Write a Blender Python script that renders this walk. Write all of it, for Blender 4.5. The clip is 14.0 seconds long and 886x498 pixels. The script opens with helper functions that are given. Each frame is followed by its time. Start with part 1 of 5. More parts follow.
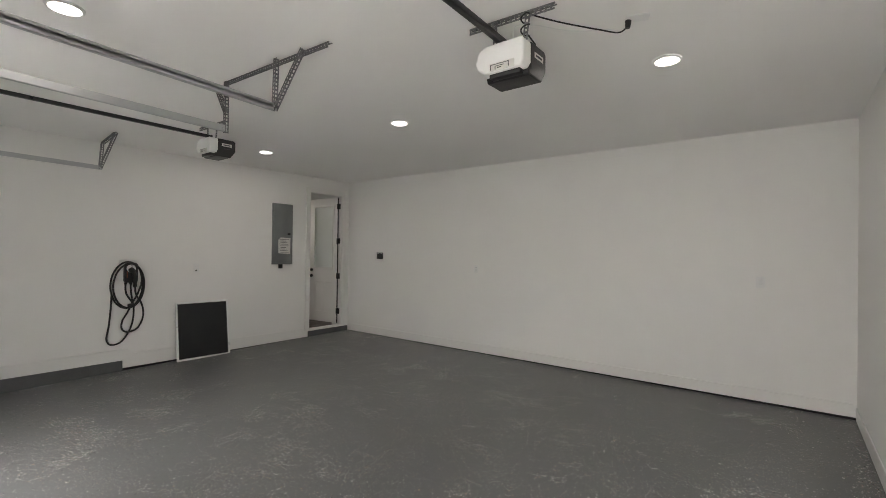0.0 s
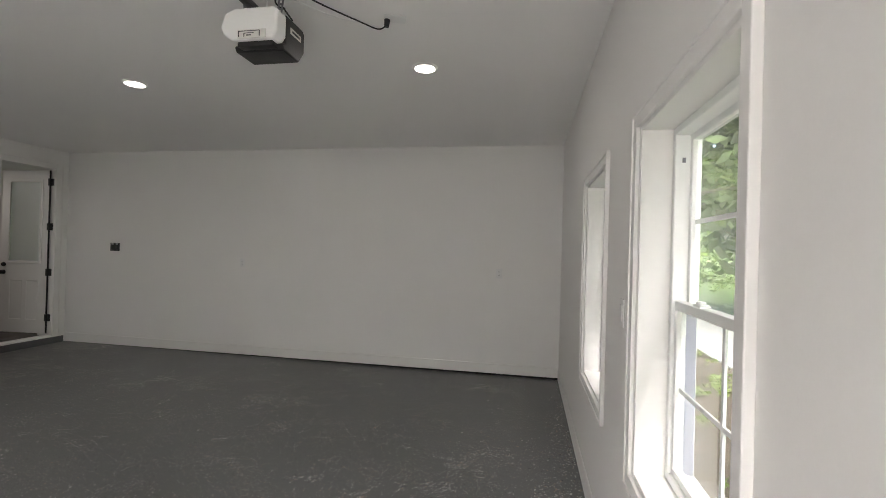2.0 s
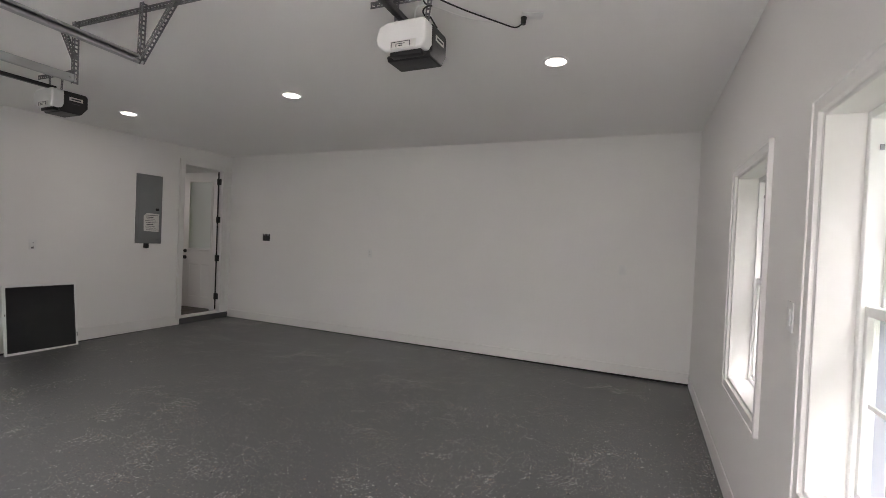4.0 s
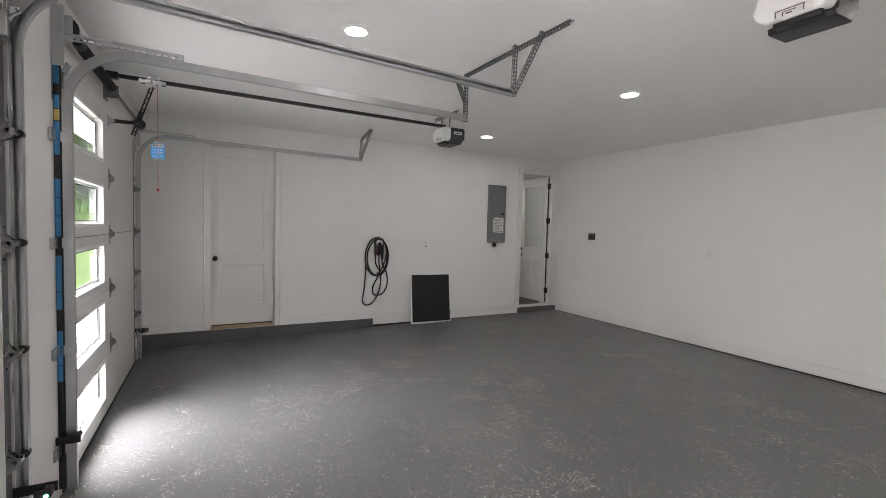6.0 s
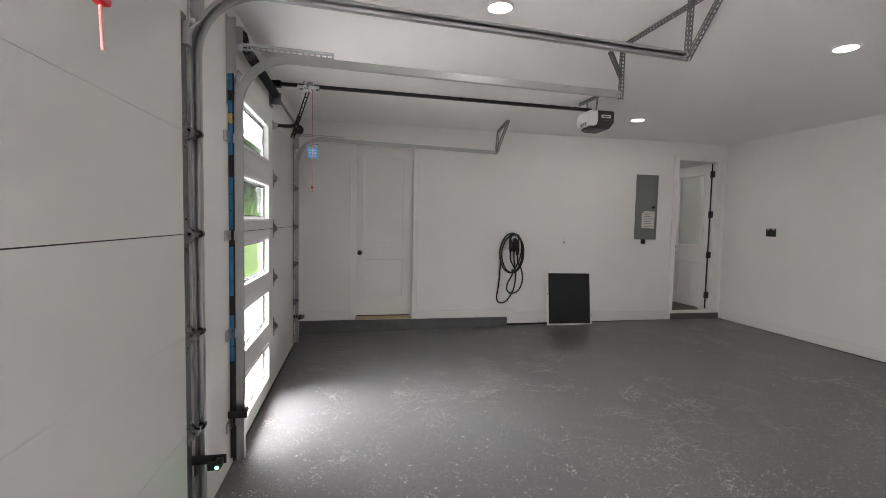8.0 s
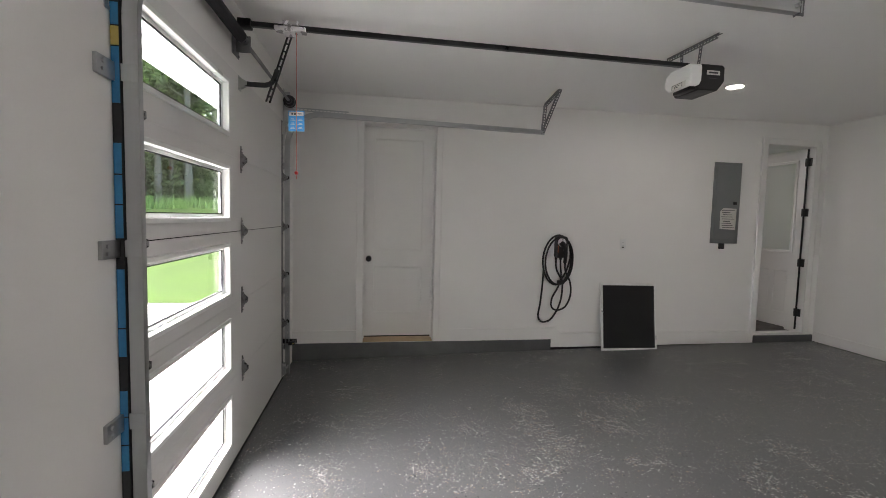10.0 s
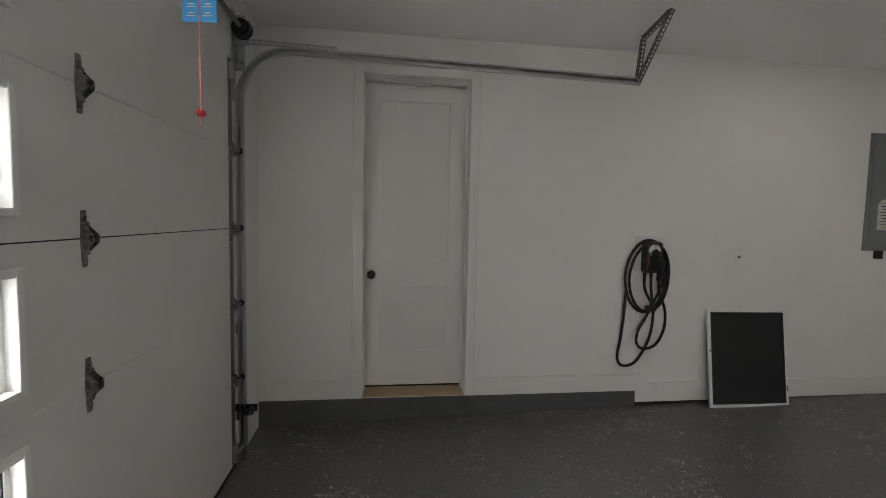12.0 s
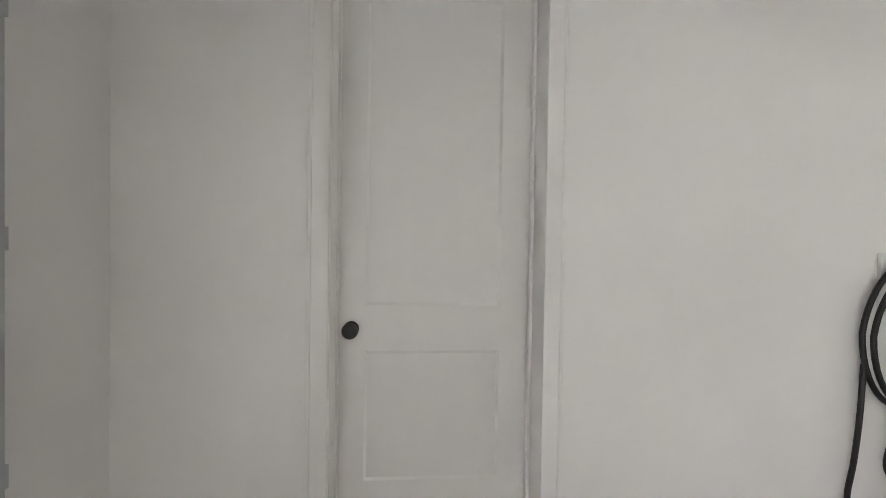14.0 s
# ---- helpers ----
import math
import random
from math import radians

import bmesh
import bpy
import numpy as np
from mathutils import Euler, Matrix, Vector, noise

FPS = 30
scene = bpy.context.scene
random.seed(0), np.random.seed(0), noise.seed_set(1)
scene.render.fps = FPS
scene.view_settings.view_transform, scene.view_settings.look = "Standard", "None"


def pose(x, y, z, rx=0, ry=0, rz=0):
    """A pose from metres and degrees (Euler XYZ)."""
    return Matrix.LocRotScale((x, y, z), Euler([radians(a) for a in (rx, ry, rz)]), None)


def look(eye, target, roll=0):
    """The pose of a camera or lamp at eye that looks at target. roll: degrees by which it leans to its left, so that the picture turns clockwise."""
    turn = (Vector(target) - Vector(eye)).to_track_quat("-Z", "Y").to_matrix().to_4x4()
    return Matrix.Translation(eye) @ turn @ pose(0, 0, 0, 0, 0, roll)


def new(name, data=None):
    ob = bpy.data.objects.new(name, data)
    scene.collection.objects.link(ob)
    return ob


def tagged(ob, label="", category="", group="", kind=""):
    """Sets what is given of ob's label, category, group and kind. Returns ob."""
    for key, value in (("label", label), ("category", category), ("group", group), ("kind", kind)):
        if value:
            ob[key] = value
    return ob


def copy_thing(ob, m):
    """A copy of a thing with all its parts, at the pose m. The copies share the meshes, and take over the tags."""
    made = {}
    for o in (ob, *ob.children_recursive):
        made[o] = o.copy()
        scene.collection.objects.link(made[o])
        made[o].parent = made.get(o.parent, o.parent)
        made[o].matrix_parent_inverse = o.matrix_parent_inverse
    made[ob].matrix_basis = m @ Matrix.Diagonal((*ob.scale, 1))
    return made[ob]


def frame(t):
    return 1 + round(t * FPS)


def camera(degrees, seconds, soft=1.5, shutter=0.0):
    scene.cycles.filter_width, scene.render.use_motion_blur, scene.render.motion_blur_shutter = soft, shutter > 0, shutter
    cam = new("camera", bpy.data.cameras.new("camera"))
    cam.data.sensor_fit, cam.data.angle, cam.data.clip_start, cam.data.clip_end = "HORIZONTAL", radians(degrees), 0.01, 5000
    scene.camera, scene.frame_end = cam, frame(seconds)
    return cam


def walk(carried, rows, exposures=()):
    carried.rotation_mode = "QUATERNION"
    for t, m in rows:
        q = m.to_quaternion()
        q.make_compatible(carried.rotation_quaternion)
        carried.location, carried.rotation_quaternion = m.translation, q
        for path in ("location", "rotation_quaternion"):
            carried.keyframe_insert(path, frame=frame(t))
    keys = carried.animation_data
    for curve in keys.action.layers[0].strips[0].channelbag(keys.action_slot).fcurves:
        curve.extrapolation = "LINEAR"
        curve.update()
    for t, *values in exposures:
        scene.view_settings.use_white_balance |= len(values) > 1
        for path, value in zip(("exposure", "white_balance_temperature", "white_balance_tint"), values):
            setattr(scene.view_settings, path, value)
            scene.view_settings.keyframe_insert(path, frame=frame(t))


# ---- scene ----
cam = camera(89.8, 14.0, soft=0.8)
PATH = [
    (0, (0.14, 0.235, 1.581), (-1.085, 1.816, 1.592), 0.7),
    (0.5, (0.186, 0.274, 1.585), (-0.722, 2.057, 1.594), 0.9),
    (1, (0.217, 0.312, 1.576), (-0.398, 2.215, 1.587), 1.0),
    (1.5, (0.247, 0.358, 1.565), (-0.178, 2.313, 1.577), 1.4),
    (2, (0.249, 0.372, 1.563), (-0.122, 2.337, 1.572), 1.6),
    (2.2, (0.247, 0.383, 1.564), (-0.116, 2.35, 1.573), 1.7),
    (4.3, (0.093, 0.205, 1.555), (-0.888, 1.947, 1.501), 2.1),
    (4.5, (0.076, 0.169, 1.552), (-1.024, 1.838, 1.491), 1.8),
    (5, (0.061, 0.078, 1.553), (-1.313, 1.529, 1.48), 1.6),
    (5.5, (0.036, 0.058, 1.568), (-1.57, 1.247, 1.485), 1.6),
    (6, (0.02, 0.027, 1.58), (-1.753, 0.946, 1.483), 1.5),
    (6.5, (0.015, 0.002, 1.576), (-1.857, 0.699, 1.472), 1.4),
    (7, (0.006, -0.002, 1.559), (-1.915, 0.547, 1.452), 1.3),
    (7.5, (-0.057, 0.005, 1.555), (-2.004, 0.447, 1.435), 1.4),
    (7.7, (-0.12, 0.013, 1.549), (-2.074, 0.421, 1.43), 1.3),
    (9.8, (-1.316, 0.115, 1.548), (-3.287, 0.425, 1.412), 1.2),
    (10, (-1.478, 0.12, 1.569), (-3.45, 0.423, 1.43), 1.4),
    (10.5, (-1.856, 0.156, 1.55), (-3.83, 0.442, 1.407), 1.5),
    (11, (-2.246, 0.172, 1.549), (-4.223, 0.444, 1.411), 1.3),
    (11.5, (-2.646, 0.161, 1.547), (-4.625, 0.42, 1.411), 1.3),
    (12, (-3.059, 0.168, 1.537), (-5.038, 0.419, 1.401), 1.2),
    (12.5, (-3.48, 0.207, 1.531), (-5.463, 0.432, 1.4), 1.3),
    (13, (-3.916, 0.188, 1.5), (-5.9, 0.41, 1.379), 1.2),
    (13.5, (-4.351, 0.202, 1.515), (-6.335, 0.42, 1.384), 1.3),
    (14, (-4.741, 0.268, 1.449), (-6.734, 0.431, 1.416), 0.9),
]
STOPS = [(0.0, 3.38, 6710, 13), (1.0, 3.37, 6710, 11), (2.0, 2.97, 6660, 14), (4.5, 3.28, 6510, 18), (5.0, 3.59, 6460, 18), (7.5, 3.50, 6460, 17), (9.8, 3.33, 6560, 16), (10.5, 3.18, 6610, 16), (11.0, 2.93, 6660, 16), (11.5, 2.76, 6660, 16), (12.0, 2.92, 6560, 15), (12.5, 3.78, 6460, 16), (13.0, 4.02, 6510, 15), (14.0, 4.06, 6510, 15)]
walk(cam, [(t, look(eye, target, roll)) for t, eye, target, roll in PATH], [(t, e + 0.22, k, tint) for t, e, k, tint in STOPS])

# ---- world, sun, lamps ----
world = bpy.data.worlds.new("sky")
scene.world = world
world.use_nodes = True
wn = world.node_tree.nodes
sky = wn.new("ShaderNodeTexSky")
sky.sky_type, sky.sun_disc = "NISHITA", False
sky.sun_elevation, sky.sun_rotation = radians(57), radians(191)
sky.air_density, sky.dust_density = 1.2, 3.0
wn["Background"].inputs[1].default_value = 0.125
world.node_tree.links.new(sky.outputs[0], wn["Background"].inputs[0])
sun = new("sun", bpy.data.lights.new("sun", "SUN"))
sun.data.energy, sun.data.angle, sun.data.color = 4.4, radians(78), (1.0, 0.98, 0.96)
sun.matrix_world = look((0, 0, 0), (0.10, 0.53, -0.84))

# ---- plan ----
XL, XR, YB, YG, ZC = -6.344, 0.647, 5.723, -0.735, 2.84
WALL_S = -0.74          # inner face of the wall that holds the garage doors
LAMPS = [(-2.88, 3.41), (-0.485, 3.39), (-2.87, 0.85), (-5.2, 3.36)]
LAMP_WATTS = 0.28
for i, (lx, ly) in enumerate(LAMPS):
    lamp = new("ceiling_lamp_light", bpy.data.lights.new("ceiling_lamp_light", "AREA"))
    lamp.data.shape, lamp.data.size, lamp.data.energy, lamp.data.color = "DISK", 0.14, LAMP_WATTS, (1.0, 0.95, 0.89)
    lamp.matrix_world = pose(lx, ly, ZC - 0.022)
hall_lamp = new("hall_lamp_light", bpy.data.lights.new("hall_lamp_light", "AREA"))
hall_lamp.data.shape, hall_lamp.data.size, hall_lamp.data.energy, hall_lamp.data.color = "DISK", 0.2, 0.45, (1.0, 0.95, 0.88)
hall_lamp.matrix_world = pose(-7.4, 4.7, 2.60)
# added fill lamps standing in for daylight at five assumed, unseen windows of the door beside the start
for wz in (0.3065, 0.7775, 1.235, 1.6925, 2.19):
    lamp = new("daylight_stand_in", bpy.data.lights.new("daylight_stand_in", "AREA"))
    lamp.data.shape, lamp.data.size, lamp.data.size_y, lamp.data.energy, lamp.data.color = "RECTANGLE", 0.94, 0.24, 0.5, (1.0, 0.97, 0.93)
    lamp.matrix_world = pose(-0.416, YG - 0.025, wz, 90, 0, 0)


def floor_z(y):
    """The slab falls towards the garage doors."""
    k = min(1.0, max(0.0, (YB - y) / (YB - YG)))
    return 0.1 * (1 - k ** 1.6)


# ---- materials ----
def material(name, color, rough=0.5, metal=0.0, vary=0.06, scale=3.0, fine=60.0, bump=0.02, transmission=0.0, rough_vary=0.08):
    """A painted or raw surface with blotches, grain and fine relief."""
    m = bpy.data.materials.new(name)
    m.use_nodes = True
    nt = m.node_tree
    n, l = nt.nodes, nt.links
    b = n["Principled BSDF"]
    co = n.new("ShaderNodeTexCoord")
    big, small = n.new("ShaderNodeTexNoise"), n.new("ShaderNodeTexNoise")
    big.inputs["Scale"].default_value, big.inputs["Detail"].default_value = scale, 4
    small.inputs["Scale"].default_value, small.inputs["Detail"].default_value = fine, 3
    l.new(co.outputs["Object"], big.inputs["Vector"]), l.new(co.outputs["Object"], small.inputs["Vector"])
    mix = n.new("ShaderNodeMixRGB")
    mix.blend_type = "MULTIPLY"
    mix.inputs[0].default_value = 1.0
    mix.inputs[1].default_value = (*color, 1)
    ramp = n.new("ShaderNodeMapRange")
    add = n.new("ShaderNodeMath")
    add.operation = "MULTIPLY_ADD"
    add.inputs[1].default_value = 0.35
    l.new(small.outputs["Fac"], add.inputs[0]), l.new(big.outputs["Fac"], add.inputs[2])
    ramp.inputs[1].default_value, ramp.inputs[2].default_value = 0.35, 1.0
    ramp.inputs[3].default_value, ramp.inputs[4].default_value = 1 - vary, 1 + vary
    l.new(add.outputs[0], ramp.inputs[0])
    l.new(ramp.outputs[0], mix.inputs[2])
    l.new(mix.outputs[0], b.inputs["Base Color"])
    rr = n.new("ShaderNodeMapRange")
    rr.inputs[1].default_value, rr.inputs[2].default_value = 0.3, 0.7
    rr.inputs[3].default_value, rr.inputs[4].default_value = max(0.02, rough - rough_vary), min(1, rough + rough_vary)
    l.new(big.outputs["Fac"], rr.inputs[0]), l.new(rr.outputs[0], b.inputs["Roughness"])
    b.inputs["Metallic"].default_value = metal
    if bump:
        bp = n.new("ShaderNodeBump")
        bp.inputs["Strength"].default_value, bp.inputs["Distance"].default_value = bump * 5, 0.004
        l.new(small.outputs["Fac"], bp.inputs["Height"]), l.new(bp.outputs[0], b.inputs["Normal"])
    return m


def glass(name, tint=(1, 1, 1), rough=0.0):
    m = bpy.data.materials.new(name)
    m.use_nodes = True
    b = m.node_tree.nodes["Principled BSDF"]
    b.inputs["Base Color"].default_value = (*tint, 1)
    b.inputs["Transmission Weight"].default_value, b.inputs["Roughness"].default_value, b.inputs["IOR"].default_value = 1.0, rough, 1.45
    return m


def glow(name, color, strength):
    m = bpy.data.materials.new(name)
    m.use_nodes = True
    b = m.node_tree.nodes["Principled BSDF"]
    b.inputs["Base Color"].default_value = (*color, 1)
    b.inputs["Emission Color"].default_value, b.inputs["Emission Strength"].default_value = (*color, 1), strength
    return m


def coated_floor():
    """Grey floor paint on concrete, strewn in drifts with paper-thin flakes of white, tan and black."""
    m = bpy.data.materials.new("flaked floor paint")
    m.use_nodes = True
    nt = m.node_tree
    n, l = nt.nodes, nt.links
    b = n["Principled BSDF"]
    co = n.new("ShaderNodeTexCoord")

    def tex(kind, scale, detail=4):
        t = n.new(kind)
        t.inputs["Scale"].default_value = scale
        if kind == "ShaderNodeTexNoise":
            t.inputs["Detail"].default_value = detail
        l.new(co.outputs["Object"], t.inputs["Vector"])
        return t

    def rng(sock, a, c, d=0.0, e=1.0):
        r = n.new("ShaderNodeMapRange")
        for i, v in enumerate((a, c, d, e)):
            r.inputs[i + 1].default_value = v
        l.new(sock, r.inputs[0])
        return r.outputs[0]

    def mul(a, c, op="MULTIPLY"):
        q = n.new("ShaderNodeMath")
        q.operation = op
        for i, v in enumerate((a, c)):
            if isinstance(v, float):
                q.inputs[i].default_value = v
            else:
                l.new(v, q.inputs[i])
        return q.outputs[0]

    def blend(fac, a, c):
        q = n.new("ShaderNodeMixRGB")
        for i, v in ((0, fac), (1, a), (2, c)):
            if isinstance(v, tuple):
                q.inputs[i].default_value = (*v, 1)
            else:
                l.new(v, q.inputs[i])
        return q.outputs[0]

    cloud, drift, grain = tex("ShaderNodeTexNoise", 0.9), tex("ShaderNodeTexNoise", 3.0, 4), tex("ShaderNodeTexNoise", 240)
    base = blend(rng(cloud.outputs[0], 0.35, 0.68), FLOOR_DARK, FLOOR_LIGHT)
    base = blend(mul(rng(grain.outputs[0], 0.45, 0.7), 0.25), base, (0.03, 0.032, 0.034))
    out = base
    height = None
    for scale, lo, color, share in ((92, 0.50, (0.50, 0.495, 0.47), 0.20), (104, 0.47, (0.36, 0.28, 0.23), 0.20), (96, 0.46, (0.03, 0.03, 0.032), 0.22), (130, 0.47, (0.40, 0.40, 0.385), 0.30), (165, 0.44, (0.05, 0.05, 0.055), 0.30)):
        v = tex("ShaderNodeTexVoronoi", scale)
        sep = n.new("ShaderNodeSeparateColor")
        l.new(v.outputs["Color"], sep.inputs[0])
        # no two flakes are of one size
        near = rng(mul(v.outputs["Distance"], mul(sep.outputs[1], 0.22), "ADD"), 0.42, 0.36)
        # the fewer flakes, the thinner the drift
        lot = mul(sep.outputs[0], rng(drift.outputs[0], lo - 0.05, lo + 0.20, 0.03, share), "LESS_THAN")
        mask = mul(near, lot)
        out = blend(mask, out, color)
        height = mask if height is None else mul(height, mask, "MAXIMUM")
    l.new(out, b.inputs["Base Color"])
    rough = mul(rng(cloud.outputs[0], 0.35, 0.7, 0.26, 0.38), mul(grain.outputs[0], 0.12), "ADD")
    l.new(rough, b.inputs["Roughness"])
    b.inputs["Specular IOR Level"].default_value = 0.5
    bp = n.new("ShaderNodeBump")
    bp.inputs["Strength"].default_value, bp.inputs["Distance"].default_value = 0.35, 0.003
    l.new(mul(mul(height, 0.8), mul(grain.outputs[0], 0.12), "ADD"), bp.inputs["Height"])
    l.new(bp.outputs[0], b.inputs["Normal"])
    return m


def flake_paint():
    """Matt paint chips: each one white, grey, tan or black."""
    m = bpy.data.materials.new("paint flakes")
    m.use_nodes = True
    n, l = m.node_tree.nodes, m.node_tree.links
    geo, ramp = n.new("ShaderNodeNewGeometry"), n.new("ShaderNodeValToRGB")
    ramp.color_ramp.interpolation = "CONSTANT"
    tones = ((0.0, (0.62, 0.61, 0.58)), (0.34, (0.40, 0.40, 0.39)), (0.60, (0.36, 0.27, 0.22)), (0.76, (0.24, 0.23, 0.22)), (0.86, (0.02, 0.02, 0.022)))
    els = ramp.color_ramp.elements
    for i, (at, tone) in enumerate(tones):
        e = els[i] if i < 2 else els.new(at)
        e.position, e.color = at, (*tone, 1)
    l.new(geo.outputs["Random Per Island"], ramp.inputs[0])
    l.new(ramp.outputs[0], n["Principled BSDF"].inputs["Base Color"])
    n["Principled BSDF"].inputs["Roughness"].default_value = 0.45
    return m


M_FLAKE = flake_paint()
FLOOR_DARK, FLOOR_LIGHT = (0.120, 0.122, 0.126), (0.150, 0.152, 0.155)
M_WALL = material("white wall paint", (0.82, 0.81, 0.79), 0.62, vary=0.025, scale=0.8, fine=140, bump=0.012)
M_CEIL = material("white ceiling paint", (0.87, 0.86, 0.845), 0.8, vary=0.02, scale=0.7, fine=120, bump=0.015)
M_TRIM = material("white satin trim paint", (0.80, 0.79, 0.77), 0.36, vary=0.02, scale=2, fine=50, bump=0.006)
M_DOOR = material("white satin door paint", (0.79, 0.78, 0.76), 0.4, vary=0.02, scale=2, fine=70, bump=0.006)
M_GDOOR = material("white embossed steel panel", (0.74, 0.73, 0.715), 0.45, vary=0.02, scale=1.5, fine=160, bump=0.012)
M_FLOOR = coated_floor()
M_HINGE = material("zinc plated hinge steel", (0.27, 0.27, 0.275), 0.30, metal=0.95, vary=0.2, scale=60, fine=200, bump=0.006, rough_vary=0.08)
M_CURB = material("grey floor paint on concrete", (0.105, 0.108, 0.11), 0.5, vary=0.2, scale=6, fine=50, bump=0.05)
M_GALV = material("galvanised steel", (0.50, 0.51, 0.52), 0.36, metal=1.0, vary=0.04, scale=9, fine=160, bump=0.004, rough_vary=0.04)
M_DULL = material("dull grey steel", (0.22, 0.22, 0.23), 0.42, metal=0.8, vary=0.2, scale=18, fine=90, bump=0.01)
M_BLACK = material("black plastic", (0.016, 0.016, 0.017), 0.42, vary=0.15, scale=8, fine=120)
M_BLKMETAL = material("black painted steel", (0.018, 0.018, 0.02), 0.35, metal=0.2, vary=0.2, scale=9, fine=90)
M_RUBBER = material("black cable rubber", (0.013, 0.013, 0.013), 0.45, vary=0.2, scale=12, fine=90)
M_WHITEPL = material("white plastic", (0.78, 0.78, 0.77), 0.35, vary=0.02, scale=4, fine=90, bump=0.004)
M_VINYL = material("white window vinyl", (0.82, 0.83, 0.81), 0.35, vary=0.02, scale=4, fine=60, bump=0.004)
M_GREYBOX = material("grey enamelled steel", (0.20, 0.21, 0.215), 0.42, vary=0.06, scale=5, fine=120, bump=0.008)
M_PAPER = material("printed paper", (0.66, 0.65, 0.62), 0.7, vary=0.06, scale=20, fine=150)
M_INK = material("dark print", (0.06, 0.06, 0.065), 0.6, vary=0.2, scale=40, fine=200)
M_BLUE = material("blue printed film", (0.03, 0.20, 0.42), 0.4, vary=0.2, scale=14, fine=90)
M_TAGBLUE = material("bright blue card", (0.05, 0.33, 0.72), 0.45, vary=0.05, scale=14, fine=90)
M_RED = material("red moulded plastic", (0.55, 0.012, 0.015), 0.4, vary=0.08, scale=20, fine=120)
M_CORD = material("pink-red cord", (0.65, 0.28, 0.26), 0.7, vary=0.3, scale=60, fine=300)
M_PLY = material("raw plywood", (0.50, 0.36, 0.22), 0.65, vary=0.18, scale=9, fine=40, bump=0.03)
M_WOODFLOOR = material("dark wood floor", (0.05, 0.035, 0.028), 0.4, vary=0.3, scale=6, fine=40, bump=0.02)
M_MESH = material("charcoal insect mesh", (0.012, 0.012, 0.013), 0.75, vary=0.25, scale=3, fine=500, bump=0.05)
# colours the rubber seals, and the black strips that paint shade into open gaps
M_SEAL_SHADE = material("black rubber seal and gap shade", (0.015, 0.015, 0.016), 0.7, vary=0.2, scale=20, fine=90)
M_CHROME = material("bright silver plastic", (0.72, 0.72, 0.73), 0.28, metal=0.5, vary=0.05, scale=20, fine=90, bump=0)
M_ORANGE = material("orange print", (0.28, 0.07, 0.025), 0.5, vary=0.05, scale=20, fine=90)
M_YELLOW = material("yellow tape", (0.6, 0.45, 0.12), 0.5, vary=0.1, scale=20, fine=90)
M_SCREEN = material("blue-grey screen channel", (0.20, 0.21, 0.27), 0.5, vary=0.05, scale=9, fine=90)
M_LENS = glow("lamp lens", (1.0, 0.95, 0.88), 2.0)
M_GREEN = glow("green sensor light", (0.05, 1.0, 0.35), 2.0)
M_GLASS = glass("clear window glass", (0.84, 0.87, 0.86))
M_FROST = glass("frosted door glass", (0.86, 0.90, 0.87), 0.35)
M_CONC = material("pale concrete drive", (0.66, 0.65, 0.62), 0.85, vary=0.12, scale=1.2, fine=40, bump=0.04)
M_LAWN = material("mown lawn", (0.036, 0.062, 0.013), 0.9, vary=0.35, scale=0.8, fine=18, bump=0.2)
M_PATH = material("weathered concrete path", (0.36, 0.35, 0.32), 0.9, vary=0.15, scale=1.5, fine=40, bump=0.04)
M_MULCH = material("brown mulch and leaf litter", (0.055, 0.042, 0.028), 0.95, vary=0.45, scale=4, fine=30, bump=0.2)
M_SIDING = material("white exterior siding", (0.72, 0.72, 0.71), 0.5, vary=0.05, scale=3, fine=60)
M_BARK = material("grey bark", (0.20, 0.17, 0.135), 0.9, vary=0.4, scale=5, fine=30, bump=0.2)


def leafy(name, color):
    """Leaves: a matt face that also lets light through."""
    m = material(name, color, 0.55, vary=0.4, scale=0.5, fine=3, bump=0)
    n, l = m.node_tree.nodes, m.node_tree.links
    mix, tr = n.new("ShaderNodeMixShader"), n.new("ShaderNodeBsdfTranslucent")
    tr.inputs[0].default_value = (color[0] * 1.5, color[1] * 1.4, color[2], 1)
    mix.inputs[0].default_value = 0.45
    l.new(n["Principled BSDF"].outputs[0], mix.inputs[1]), l.new(tr.outputs[0], mix.inputs[2])
    l.new(mix.outputs[0], n["Material Output"].inputs[0])
    return m


M_LEAF = leafy("green leaves", (0.135, 0.20, 0.068))
M_LEAF2 = leafy("light green leaves", (0.165, 0.235, 0.07))
M_LAWN.node_tree.nodes["Principled BSDF"].inputs["Specular IOR Level"].default_value = 0.1
M_GRASS = material("tall grass", (0.14, 0.24, 0.045), 0.7, vary=0.4, scale=1.5, fine=6, bump=0)


# ---- mesh helpers ----
def box(bm, x0, x1, y0, y1, z0, z1, bevel=0.0):
    """A block, with bevelled edges where asked."""
    m = Matrix.Translation(((x0 + x1) / 2, (y0 + y1) / 2, (z0 + z1) / 2)) @ Matrix.Diagonal((abs(x1 - x0), abs(y1 - y0), abs(z1 - z0), 1))
    made = bmesh.ops.create_cube(bm, size=1, matrix=m)["verts"]
    if bevel:
        edges = list({e for v in made for e in v.link_edges})
        bmesh.ops.bevel(bm, geom=edges, offset=bevel, segments=2, profile=0.5, affect="EDGES", clamp_overlap=True)
    return bm


